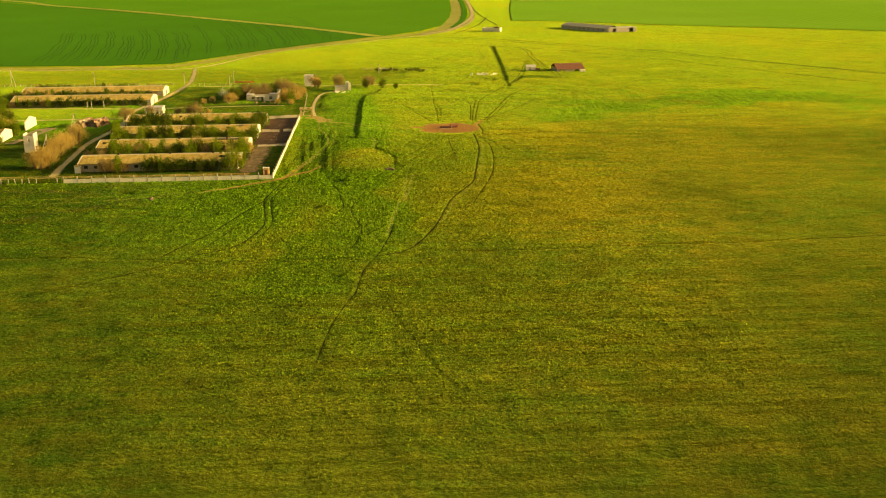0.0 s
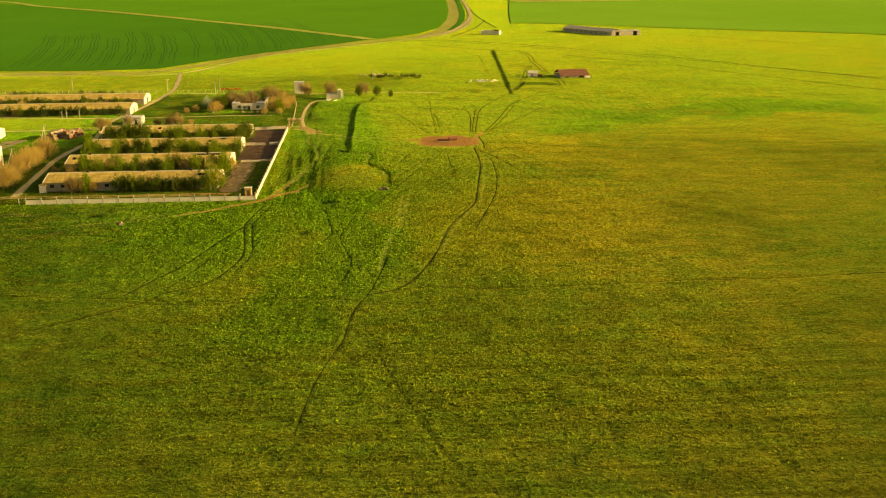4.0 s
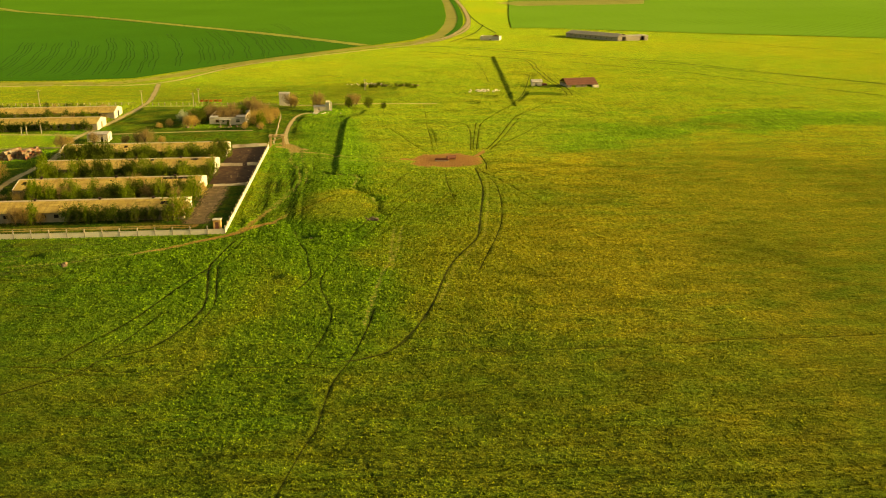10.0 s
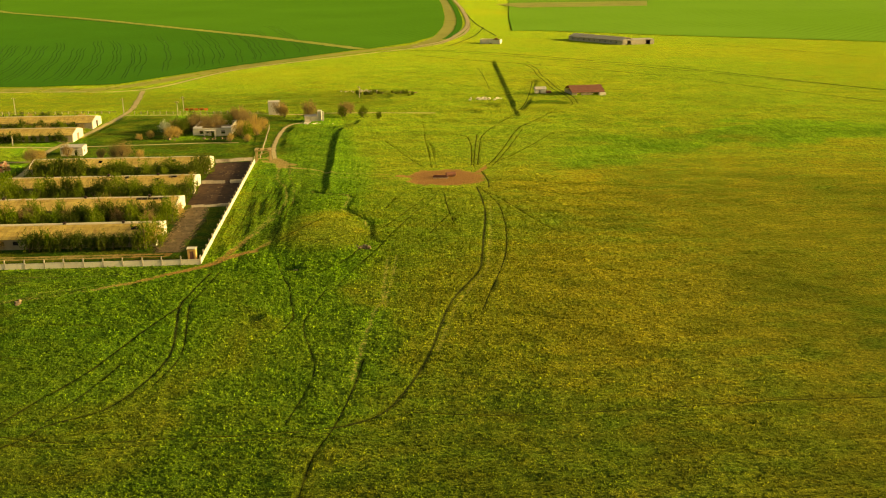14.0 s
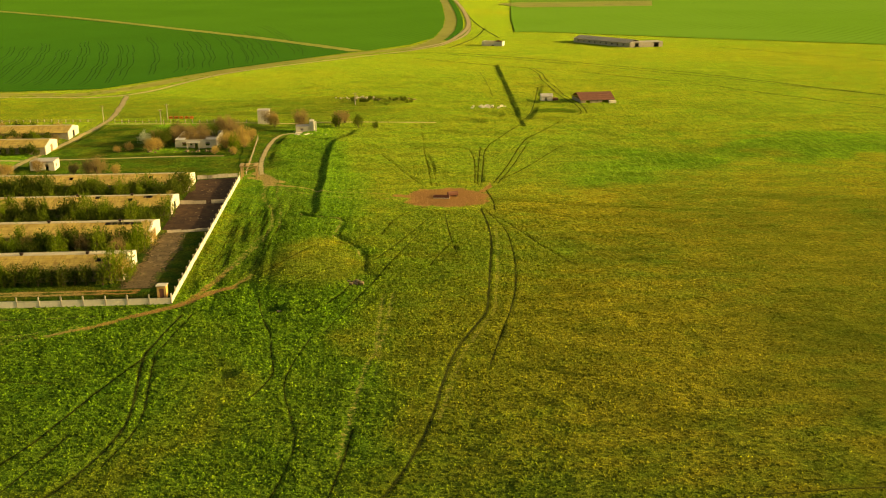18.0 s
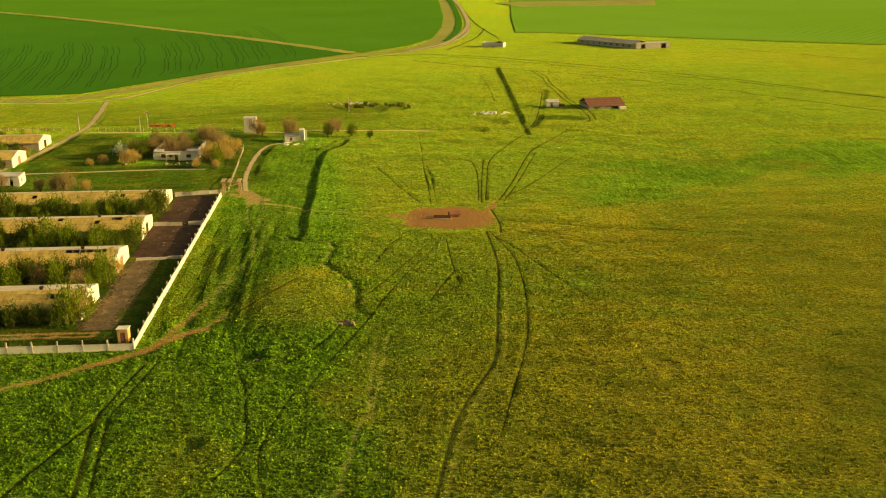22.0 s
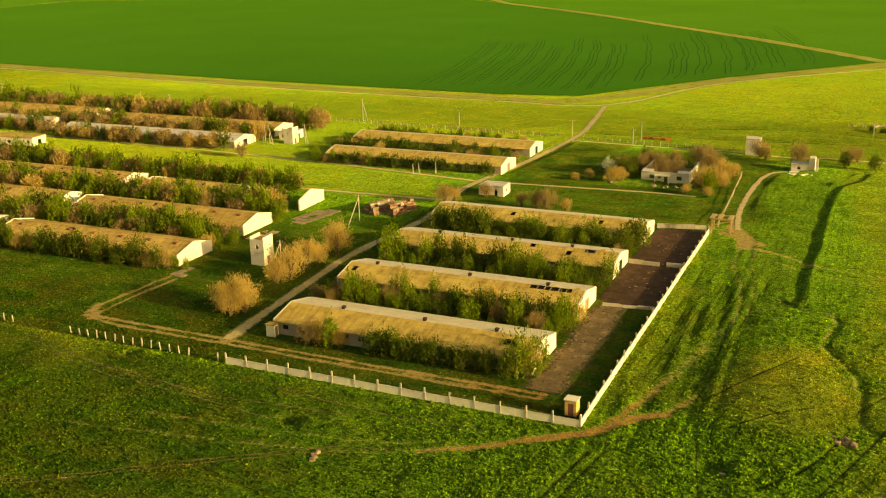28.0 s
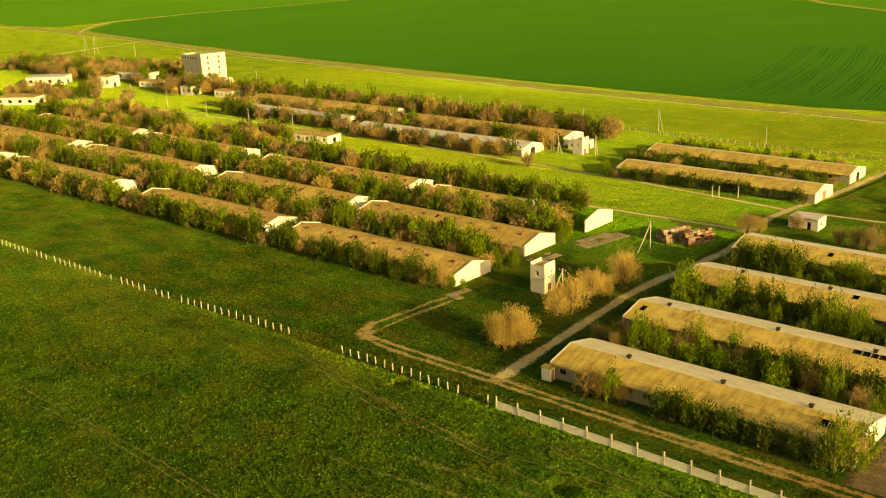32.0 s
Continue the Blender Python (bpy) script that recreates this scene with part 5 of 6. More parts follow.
def brick_pile(at, turn, length, seed, label):
    rnd = random.Random(seed)
    ob = thing("brick_pile", (*at, 0), label, "pile", "brick piles", turn=turn)
    g = [Geo().box(-0.55, -0.3, -0.02, 0.55, 0.3, 0.46).mesh("block", m) for m in (BRICK, WOOD, RUST, WOOD, BLOCKWALL)]
    for layer in range(6):
        half = (2.1, 2.05, 1.9, 1.65, 1.25, 0.75)[layer]
        n, m = int(length / 1.15), max(1, int(2 * half / 0.64))
        for i in range(n):
            for j in range(m):
                if rnd.random() < 0.02 + 0.03 * layer or (1 <= i < n - 1 and layer < 5 and 1 <= j < m - 1 and layer < 4):
                    continue
                p = part("block", rnd.choice(g), BRICK, ob)
                p.matrix_basis = pose((i - n / 2) * 1.15 + rnd.uniform(-0.12, 0.12), (j - (m - 1) / 2) * 0.64 + rnd.uniform(-0.08, 0.08), layer * 0.46, 0, rnd.uniform(-3, 3), rnd.uniform(-9, 9))


brick_pile((-79.4, 92.5), 70, 9, 1, "long stack of red brown bricks and timber")
brick_pile((-74.4, 93.5), 70, 9, 2, "second stack of red brown bricks")

def apron(at, nx, ny, turn, seed):
    """Cracked concrete slabs before a barn end."""
    r = random.Random(seed)
    ob = thing("concrete_apron", (*at, 0), "cracked pale concrete slabs before the barn end", "paving", turn=turn)
    for i in range(nx):
        for j in range(ny):
            if r.random() < 0.14:
                continue
            s = part("slab", Geo().box(0.04, 0.04, -0.2, 1.96, 1.96, 0.07), GRAVEL_STONE, ob)
            s.matrix_basis = pose(i * 2.0, j * 2.0, r.uniform(-0.05, 0.03), r.uniform(-1.5, 1.5), r.uniform(-1.5, 1.5), r.uniform(-2, 2))


apron((-97.8, 76), 3, 7, -12, 1)
apron((-98.6, 33), 2, 3, -10, 2)
apron((-98.5, 60), 2, 4, -6, 3)


# far sheds in the pasture
ob = thing("cattle_shed", (120.5, 219), "low cattle shed with rusty collapsed roof", "shed", turn=6)
block(ob, "wall", 0, 0, 14, 12, 1.8, BLOCKWALL, [("south", 2, 4, 0, 1.6), ("south", 9, 11.5, 0, 1.6)], 0.3, "worn block wall")
part("south_roof", roof_slope(Geo(), -0.3, 14.3, -0.5, 1.8, 6, 4.1, seed=5), RUST, ob, "rust red roof slope")
part("north_roof", roof_slope(Geo(), -0.3, 14.3, 12.5, 1.8, 6, 4.1, seed=6), RUST, ob, "rust red roof slope")
part("white_annex", Geo().box(11.5, -1.8, -0.3, 14.2, -0.5, 1.6), PLASTER, ob, "white annex wall")

ob = thing("herder_hut", (106, 228), "small white herder hut by a pond", "hut")
block(ob, "wall", 0, 0, 4.6, 3.4, 2.2, PLASTER, [("south", 1.4, 2.3, 0, 1.8)], 0.25, "white wall")
part("roof", Geo().solid([(-0.2, -0.2, 2.2), (4.8, -0.2, 2.2), (4.8, 3.6, 2.2), (-0.2, 3.6, 2.2)], [(-0.2, 1.6, 3.1), (4.8, 1.6, 3.1), (4.8, 1.8, 3.1), (-0.2, 1.8, 3.1)]), PALEROOF, ob, "pale pitched roof")
part("lean_to", Geo().box(5.0, 0.5, -0.3, 7.0, 2.8, 1.3), RUST, ob, "rusty lean-to")

ob = thing("long_cattle_barn", (169, 466), "long far barn with grey roof and white end", "barn", turn=-52)
block(ob, "wall", 0, -6, 44, 6, 2.6, POST, [("south", a, a + 1.4, 0.9, 1.9) for a in spread(9, 3, 39)], 0.4, "dull block wall")
part("south_roof", roof_slope(Geo(), 0, 44, -6.6, 2.5, 0, 4.2, seed=7), POST, ob, "grey brown roof slope")
part("north_roof", roof_slope(Geo(), 0, 44, 6.6, 2.5, 0, 4.2, seed=8), POST, ob, "grey brown roof slope")
ob = thing("barn_annex", (192, 427.5), "pale annex of the far barn with wide doors", "barn", turn=8)
block(ob, "wall", 0, 0, 21, 8, 2.9, POST, [("south", 3, 5.6, 0, 2.4), ("south", 15.5, 18.5, 0, 2.8)], 0.4, "white wall", roof=PALEROOF)
ob = thing("far_ruin", (104, 447), "white ruined walls by the road bend", "ruin", turn=-20)
block(ob, "wall", 0, 0, 13, 6, 2.6, PLASTER, [("south", 2, 3.6, 0.8, 2.0), ("south", 6, 7.6, 0, 2.0), ("south", 10, 11.4, 0.8, 2.0)], 0.4, "broken white wall")
part("brick_gable", Geo().solid([(8, -0.02, 2.6), (13, -0.02, 2.6), (10.5, -0.02, 4.0)], [(8, 0.4, 2.6), (13, 0.4, 2.6), (10.5, 0.4, 4.0)]), BRICK, ob, "red brick gable")


def rubble(at, n, spread_x, spread_y, material, label, seed, tall=0.9, size=1.0):
    rnd = random.Random(seed)
    ob = thing("rubble_heap", (*at, float(height(np.array([at[0]]), np.array([at[1]]))[0])), label, "rubble")
    for _ in range(n):
        a, b, c = rnd.uniform(0.25, 0.9) * size, rnd.uniform(0.2, 0.55) * size, rnd.uniform(0.15, tall)
        g = Geo()
        g.solid([(-a, -b, -0.35), (a, -b, -0.35), (a, b, -0.35), (-a, b, -0.35)], [(-a * 0.8, -b * 0.7, c), (a * 0.7, -b * 0.8, c * 0.8), (a * 0.8, b * 0.7, c), (-a * 0.7, b * 0.8, c * 0.7)])
        p = part("stone", g, material, ob)
        p.matrix_basis = pose(rnd.gauss(0, spread_x), rnd.gauss(0, spread_y), 0, rnd.uniform(-8, 8), rnd.uniform(-8, 8), rnd.uniform(0, 180))


rubble((82, 213), 30, 3.4, 1.6, CREAM, "pale rubble of a fallen building", 1, 0.9, 1.0)
rubble((31, 242), 18, 2.2, 1.2, POST, "pale rubble among low mounds", 2, 0.5, 0.65)
rubble((46, 238), 16, 4.5, 1.5, WOOD, "grey brown rubble in the grass", 3, 0.7)
rubble((20.5, -5.2), 2, 0.5, 0.3, GRAVEL_STONE, "pale broken slab at the mound foot", 4, 0.3)
rubble((33.5, 8.5), 7, 1.1, 0.6, WOOD, "grey brown stones at the gully end", 5, 0.6)
rubble((-30.5, -21), 3, 0.5, 0.6, WOOD, "brown broken slab lying in the meadow", 6, 0.4)
rubble((-20, 137), 16, 6.0, 0.7, WOOD, "fallen timber and rubble before the house", 7, 0.5)
rubble((-9, 28), 30, 1.3, 7.0, GRAVEL_STONE, "broken slabs strewn over the yard", 8, 0.10, 0.38)
rubble((-6, 62), 22, 2.2, 6.0, GRAVEL_STONE, "pale debris strewn over the cattle yard", 11, 0.12, 0.32)
rubble((-6, 88), 18, 2.2, 5.0, WOOD, "dark debris strewn over the cattle yard", 12, 0.14, 0.4)
rubble((24, 241), 10, 2.0, 1.0, POST, "pale stones beside the old mounds", 9, 0.4, 0.6)
rubble((14, 163), 8, 2.2, 0.6, CREAM, "pale slabs in the grass by the road", 10, 0.25)

# trough at the watering place
ob = thing("water_trough", (53, 74.2), "rusty drinking trough on bare earth", "trough", turn=-8)
part("basin", Geo().box(0, 0, -0.2, 4.2, 0.9, 0.2), CREAM, ob)
for n, b in (("long_side", (0, 0, 0.2, 4.2, 0.1, 0.75)), ("long_side", (0, 0.8, 0.2, 4.2, 0.9, 0.75)), ("short_side", (0, 0.1, 0.2, 0.1, 0.8, 0.75)), ("short_side", (4.1, 0.1, 0.2, 4.2, 0.8, 0.75))):
    part(n, Geo().box(*b), RUST, ob)
# rusty drum added in place of the cattle round the trough
ob = thing("added_drum", (56.8, 75.6), "rusty drum added where cattle stand by the trough", "tank", turn=12)
part("drum", Geo().pipe((0, 0, 0.75), (2.8, 0, 0.75), 0.62, 0.62, 14), RUST, ob)
for a in (0.4, 2.2):
    part("cradle", Geo().box(a, -0.55, -0.2, a + 0.2, 0.55, 0.4), WOOD, ob)

# orange machine frames by the back lane
for i in range(5):
    ob = thing("seed_drill", (-38 + i * 1.9, 198.5 + 0.3 * (i % 2)), "orange painted farm implement parked on grass", "farm machine", "implements by the lane", turn=4 * i)
    part("frame", Geo().box(-0.7, -0.5, 0.35, 0.7, 0.5, 0.55), ORANGE, ob)
    part("hopper", Geo().solid([(-0.65, -0.2, 0.56), (0.65, -0.2, 0.56), (0.65, 0.2, 0.56), (-0.65, 0.2, 0.56)], [(-0.7, -0.4, 1.15), (0.7, -0.4, 1.15), (0.7, 0.4, 1.15), (-0.7, 0.4, 1.15)]), ORANGE, ob)
    for a in (-0.8, 0.72):
        part("wheel", Geo().pipe((a, 0, 0.33), (a + 0.1, 0, 0.33), 0.4, 0.4, 12), RUST, ob)


# grain elevator
ob = thing("grain_elevator", (-419, 199), "tall white grain elevator with ribbed bins", "silo", turn=-6)
for i in range(6):
    part("bin", Geo().pipe((1.6 + i * 2.62, 2.2, -0.4), (1.6 + i * 2.62, 2.2, 11.8), 1.45, 1.45, 14), PLASTER, ob)
part("back_block", Geo().box(0.3, 2.4, -0.4, 15.7, 8.5, 11.8), PLASTER, ob)
block(ob, "gallery_wall", 0, 0.5, 16.0, 8.6, 14.7, PLASTER, [("south", a, a + 1.1, 12.6, 13.8) for a in spread(6, 1.1, 13.6)], 0.3, "white gallery wall", floor=11.8)
block(ob, "tower_wall", 16.05, 0.0, 20.6, 14.0, 15.4, PLASTER, [("east", y, y + 1.1, z, z + 1.3) for y in (3.2, 9.4) for z in (2.0, 4.8, 7.6, 10.4, 13.0)] + [("south", 17.8, 18.8, z, z + 1.2) for z in (3.4, 7.8, 12.4)], 0.35, "white tower wall", roof=PALEROOF)
for a in spread(6, 1.1, 13.6):
    # near-black panel paints the shade within the opening
    part("dark_window", Geo().box(a - 0.05, 0.62, 12.55, a + 1.15, 0.7, 13.85), VOID, ob, "square opening backed by painted dark")
part("gallery_roof", Geo().box(0.3, 0.8, 13.9, 15.7, 8.3, 14.1), OLDROOF, ob, "dark sunken roof")
part("loading_shed", Geo().box(21.6, 4, -0.4, 31, 11, 3.6), CREAM, ob, "low cream annex")


def far_house(at, w, d, tall, label, turn=0.0, roof=PALEROOF, wall=CREAM, n=4):
    ob = thing("farm_building", (*at, 0), label, "farm building", "buildings by the elevator", turn=turn)
    ops = [("south", a, a + w / n * 0.4, tall * 0.3, tall * 0.7) for a in [w * (i + 0.3) / n for i in range(n)]] + [("east", d * 0.4, d * 0.65, 0, min(2.2, tall * 0.7))]
    block(ob, "wall", 0, 0, w, d, tall, wall, ops, 0.35, "weathered plaster wall", roof=roof)


far_house((-489, 150), 20, 12, 4.2, "ochre ruined farm building with empty windows", 40)
far_house((-445, 166), 7, 8, 5.5, "tall ochre block with dark openings", 20, OLDROOF, n=2)
far_house((-468, 190), 26, 9, 4.0, "long ochre building in bare trees", 12, OLDROOF)
far_house((-427, 178), 14, 8, 2.8, "low ochre outbuilding by the elevator", 18, OLDROOF)
far_house((-438, 108), 20, 12, 3.4, "white and ochre workshop with flat roof", 32, OLDROOF)
far_house((-382, 107), 10, 8, 3.4, "small ochre shed among shrubs", 22)
far_house((-520, 205), 34, 12, 5.0, "long grey brown ruin behind trees", 14, OLDROOF, BLOCKWALL, 7)
far_house((-560, 190), 16, 9, 4.0, "grey ruined house at the farm edge", 14, OLDROOF, BLOCKWALL)
far_house((-362, 176), 12, 7, 3.2, "ochre shed below the elevator", 5, OLDROOF)
far_house((-383, 172), 8, 6, 4.2, "ochre annex near the elevator", 5, OLDROOF, n=2)
far_house((-247, 124), 16, 7, 2.8, "low cream ruin under a bare tree", 6, OLDROOF)
far_house((-155.5, 162), 6, 6, 2.8, "small cream shed behind the transformer house", 3, n=2)
ob = thing("feed_tank", (-253, 123), "two white upright feed tanks", "tank")
for a in (0, 2.4):
    t = part("drum", Geo().pipe((a, 0, 0.6), (a, 0, 2.6), 0.85, 0.85, 14), PLASTER, ob)
    part("leg", Geo().box(a - 0.5, -0.1, -0.3, a + 0.5, 0.1, 0.62), RUST, t)


# ---- poles ----
def pole(at, tall, label, brace=None, bar=True, lean=0.0):
    ob = thing("utility_pole", (*at, 0), label, "pole", "poles")
    part("shaft", Geo().pipe((0, 0, -0.5), (lean, 0, tall), 0.16, 0.10, 8), POST, ob)
    if bar:
        c = part("crossbar", Geo().box(lean - 0.8, -0.06, tall - 0.5, lean + 0.8, 0.06, tall - 0.38), WOOD, ob)
        for a in (-0.7, 0, 0.7):
            part("insulator", Geo().pipe((lean + a, 0, tall - 0.38), (lean + a, 0, tall - 0.2), 0.06, 0.04, 6), PLASTER, c)
    if brace:
        part("brace", Geo().pipe((brace[0], brace[1], -0.3), (lean * 0.9, 0, tall * 0.9), 0.13, 0.09, 8), POST, ob)


for x, y, h, b in ((-80.6, 82.6, 6.5, (-0.6, -4.5)), (-78.5, 45, 6.2, (-1.4, -2.6)), (-154, 154, 6.5, (1.8, -0.6)), (-156, 154.4, 6.5, (-1.6, 0.4)), (-143.2, 159, 6.5, (1.6, -1)), (-144.4, 201.4, 8.5, (1.8, 0.5))):
    pole((x, y), h, "concrete pole with a slanting brace", b)
for x, y, h in ((-356, 146, 7.5), (-318, 139, 7), (-287, 136, 6.5), (-264, 138.5, 6.5), (-105.7, 202, 6), (-174.5, 200.5, 6), (-62, 196, 6), (-38.8, 196.6, 6.2), (-39.7, 189, 5.5), (-390, 150, 7.5), (-425, 156, 7.5), (-450, 164, 7), (-330, 205, 6.5), (-375, 212, 7), (-440, 218, 7), (-235, 203, 6), (-205, 202, 6), (30, 226, 5), (-560, 262, 9)):
    pole((x, y), h, "plain concrete utility pole standing in grass")
for x, y in ((-89.3, 130.4), (-87.7, 131.0), (-83.5, 133.5)):
    pole((x, y), 3.2, "short pale concrete post by the lane", None, False)
for x in (-610, -598):
    pole((x, 255), 12, "tall pale pylon leg pair", (4, 1.5), False, 1.5)


# ---- trees and shrubs ----
def leaf_cloud(rnd, clumps, per, size, centre, radius, flat=0.8, lean_up=0.0, thin=1.0, wand=1.0, fan=0.0):
    """Corners of many small leaf quads in clumps inside an uneven crown."""
    c = rnd.normal(0, 1, (clumps, 3))
    c /= np.linalg.norm(c, axis=1, keepdims=True) + 1e-9
    c *= rnd.uniform(0.35, 1.0, (clumps, 1)) ** 0.6
    c = c * np.array(radius) * rnd.uniform(0.7 - 0.15 * fan, 1.15 + 0.2 * fan, (clumps, 1)) + np.array(centre)
    spots = np.repeat(c, per, 0) + rnd.normal(0, 1, (clumps * per, 3)) * np.array(radius) * np.array([0.17 / wand, 0.17 / wand, 0.17 * wand])
    n = len(spots)
    u = rnd.normal(0, 1, (n, 3))
    u[:, 2] = u[:, 2] * flat + lean_up
    out = spots - np.array([0.0, 0.0, -0.2])
    u = u * (1 - 0.55 * fan) + fan * 1.6 * out / (np.linalg.norm(out, axis=1, keepdims=True) + 1e-9)
    u /= np.linalg.norm(u, axis=1, keepdims=True)
    w = np.cross(u, rnd.normal(0, 1, (n, 3)))
    w /= np.linalg.norm(w, axis=1, keepdims=True) + 1e-9
    s = size * rnd.uniform(0.6, 1.4, (n, 1))
    a, b = u * s, w * s * 0.55 * thin
    quads = np.stack([spots - a, spots + b * 0.9, spots + a, spots - b], 1)
    quads[..., 2] = np.maximum(quads[..., 2], 0.05)
    return quads.reshape(-1, 3)


def quad_mesh(name, corners, material):
    me = bpy.data.meshes.new(name)
    n = len(corners)
    me.vertices.add(n)
    me.vertices.foreach_set("co", corners.astype(np.float32).ravel())
    me.loops.add(n)
    me.loops.foreach_set("vertex_index", np.arange(n))
    me.polygons.add(n // 4)
    me.polygons.foreach_set("loop_start", np.arange(0, n, 4))
    me.update(calc_edges=True)
    me.materials.append(material)
    return me


def stems(rnd, count, tall, reach, thick):
    g = Geo()
    for _ in range(count):
        a = rnd.uniform(0, 2 * math.pi)
        r = rnd.uniform(0.3, 1.0) * reach
        mid = Vector((math.cos(a) * r * 0.45, math.sin(a) * r * 0.45, tall * 0.45))
        top = Vector((math.cos(a) * r, math.sin(a) * r, tall * rnd.uniform(0.75, 1.0)))
        g.pipe((rnd.uniform(-0.15, 0.15), rnd.uniform(-0.15, 0.15), -0.3), mid, thick, thick * 0.7, 5)
        g.pipe(mid, top, thick * 0.7, thick * 0.2, 5)
        g.pipe(mid, top + Vector((rnd.uniform(-1, 1) * reach * 0.5, rnd.uniform(-1, 1) * reach * 0.5, -tall * 0.15)), thick * 0.5, thick * 0.15, 4)
    return g


def plant_kind(seed, kind):
    """Trunk and crown of one model plant, about three metres high."""
    rnd = np.random.RandomState(seed)
    if kind == "shrub":
        crown = leaf_cloud(rnd, 80, 17, 0.15, (0, 0, 1.75), (1.4, 1.4, 1.55), 1.0, 0.8, 0.6, 1.5, 0.5)
        return stems(rnd, 5, 2.3, 1.0, 0.06).mesh("trunk", BARK), quad_mesh("crown", crown, LEAF), leaf_cloud(rnd, 50, 12, 0.21, (0, 0, 1.7), (1.4, 1.4, 1.55), 1.0, 0.8, 0.6, 1.5, 0.5)
    if kind == "fresh":
        crown = leaf_cloud(rnd, 70, 17, 0.15, (0, 0, 1.9), (1.2, 1.2, 1.8), 1.0, 0.9, 0.6, 1.6, 0.6)
        return stems(rnd, 5, 2.5, 0.9, 0.06).mesh("trunk", BARK), quad_mesh("crown", crown, LEAF_FRESH), leaf_cloud(rnd, 48, 12, 0.21, (0, 0, 1.9), (1.2, 1.2, 1.8), 1.0, 0.9, 0.6, 1.6, 0.6)
    if kind == "blossom":
        crown = leaf_cloud(rnd, 60, 15, 0.12, (0, 0, 1.9), (1.2, 1.2, 1.3), 1.0, 0.3)
        return stems(rnd, 6, 2.6, 1.0, 0.06).mesh("trunk", BARK), quad_mesh("crown", crown, BLOSSOM), crown
    material = TWIG if kind == "ochre" else TWIG_BROWN
    crown = leaf_cloud(rnd, 110, 30, 0.13, (0, 0, 1.7), (1.35, 1.35, 1.35), 1.0, 0.7, 0.24, 1.2, 0.8)
    return stems(rnd, 9, 2.8, 1.2, 0.05).mesh("trunk", BARK), quad_mesh("crown", crown, material), leaf_cloud(rnd, 60, 13, 0.26, (0, 0, 1.6), (1.4, 1.4, 1.4), 1.0, 0.5, 0.36, 1.1, 0.5)


KINDS = {k: [plant_kind(10 * i + j, k) for j in range(4)] for i, k in enumerate(("shrub", "fresh", "ochre", "brown", "blossom"))}
WORDS = {"shrub": ("shrub", "dark green leafy shrub growing beside the barn"), "fresh": ("shrub", "fresh green shrub growing between the barns"),
         "ochre": ("bare_tree", "ochre budding tree with many fine twigs"), "brown": ("bare_tree", "bare brown tree with fine twigs"), "blossom": ("fruit_tree", "small fruit tree in pale blossom by the house")}


def plant(kind, x, y, s, rnd, squash=1.0, label=""):
    name, words = WORDS[kind]
    trunk, crown, _ = rnd.choice(KINDS[kind])
    z = 0.0 if (x < 1 and y > 0) else float(height(np.array([x]), np.array([y]))[0])
    ob = thing(name, (x, y, z), label or words, "shrub" if name == "shrub" else "tree", "shrubs" if name == "shrub" else "trees")
    ob.matrix_basis = pose(x, y, z, 0, 0, rnd.uniform(0, 360)) @ Matrix.Diagonal((s, s, s * squash, 1))
    part("trunk", trunk, BARK, ob)
    part("crown", crown, LEAF, ob)


def thicket(name, spots, label):
    """Many shrubs grown together, joined."""
    rnd = random.Random(len(spots))
    by = {}
    for kind, x, y, s in spots:
        _, _, c = rnd.choice(KINDS[kind])
        if s < 0.4:
            c = c.reshape(-1, 4, 3)[::7].reshape(-1, 3)
        a = rnd.uniform(0, 2 * math.pi)
        r = np.array([[math.cos(a), math.sin(a), 0], [-math.sin(a), math.cos(a), 0], [0, 0, 1]]) * s
        by.setdefault(kind, []).append(c @ r + np.array([x, y, 0.0]))
    for kind, chunks in by.items():
        me = quad_mesh(name, np.concatenate(chunks), {"shrub": LEAF, "fresh": LEAF_FRESH, "ochre": TWIG, "brown": TWIG_BROWN}[kind])
        tagged(new(name, me), label[kind], "shrubs", kind="stuff")


def pick(rnd, weights):
    return rnd.choices(list(weights), list(weights.values()))[0]


rnd = random.Random(77)
# strips between the east barns
for base, mix in ((27.5, {"shrub": 5, "fresh": 4, "ochre": 1, "brown": 1}), (51.5, {"shrub": 6, "fresh": 5, "ochre": 0.3}), (75.5, {"shrub": 6, "fresh": 4, "ochre": 0.5})):
    for row in range(3):
        x = -60.0 + rnd.uniform(0, 2)
        while x < -13:
            if rnd.random() < 0.9:
                k = pick(rnd, mix)
                plant(k, x, base + 1.8 + row * 2.9 + rnd.uniform(-1, 1), rnd.choice((0.75, 0.95, 1.1, 1.25, 1.4, 1.7)) * rnd.uniform(0.9, 1.1), rnd, rnd.uniform(0.8, 1.25))
            x += rnd.uniform(1.45, 2.4)
# low fresh shoots along the feet of the shrubs
for base in (27.0, 51.0, 75.0):
    x = -59.0
    while x < -13:
        plant(pick(rnd, {"fresh": 5, "shrub": 4, "ochre": 0.6}), x, base + rnd.uniform(0, 2.2), rnd.uniform(0.45, 0.85), rnd, rnd.uniform(0.9, 1.3))
        x += rnd.uniform(1.6, 3.6)
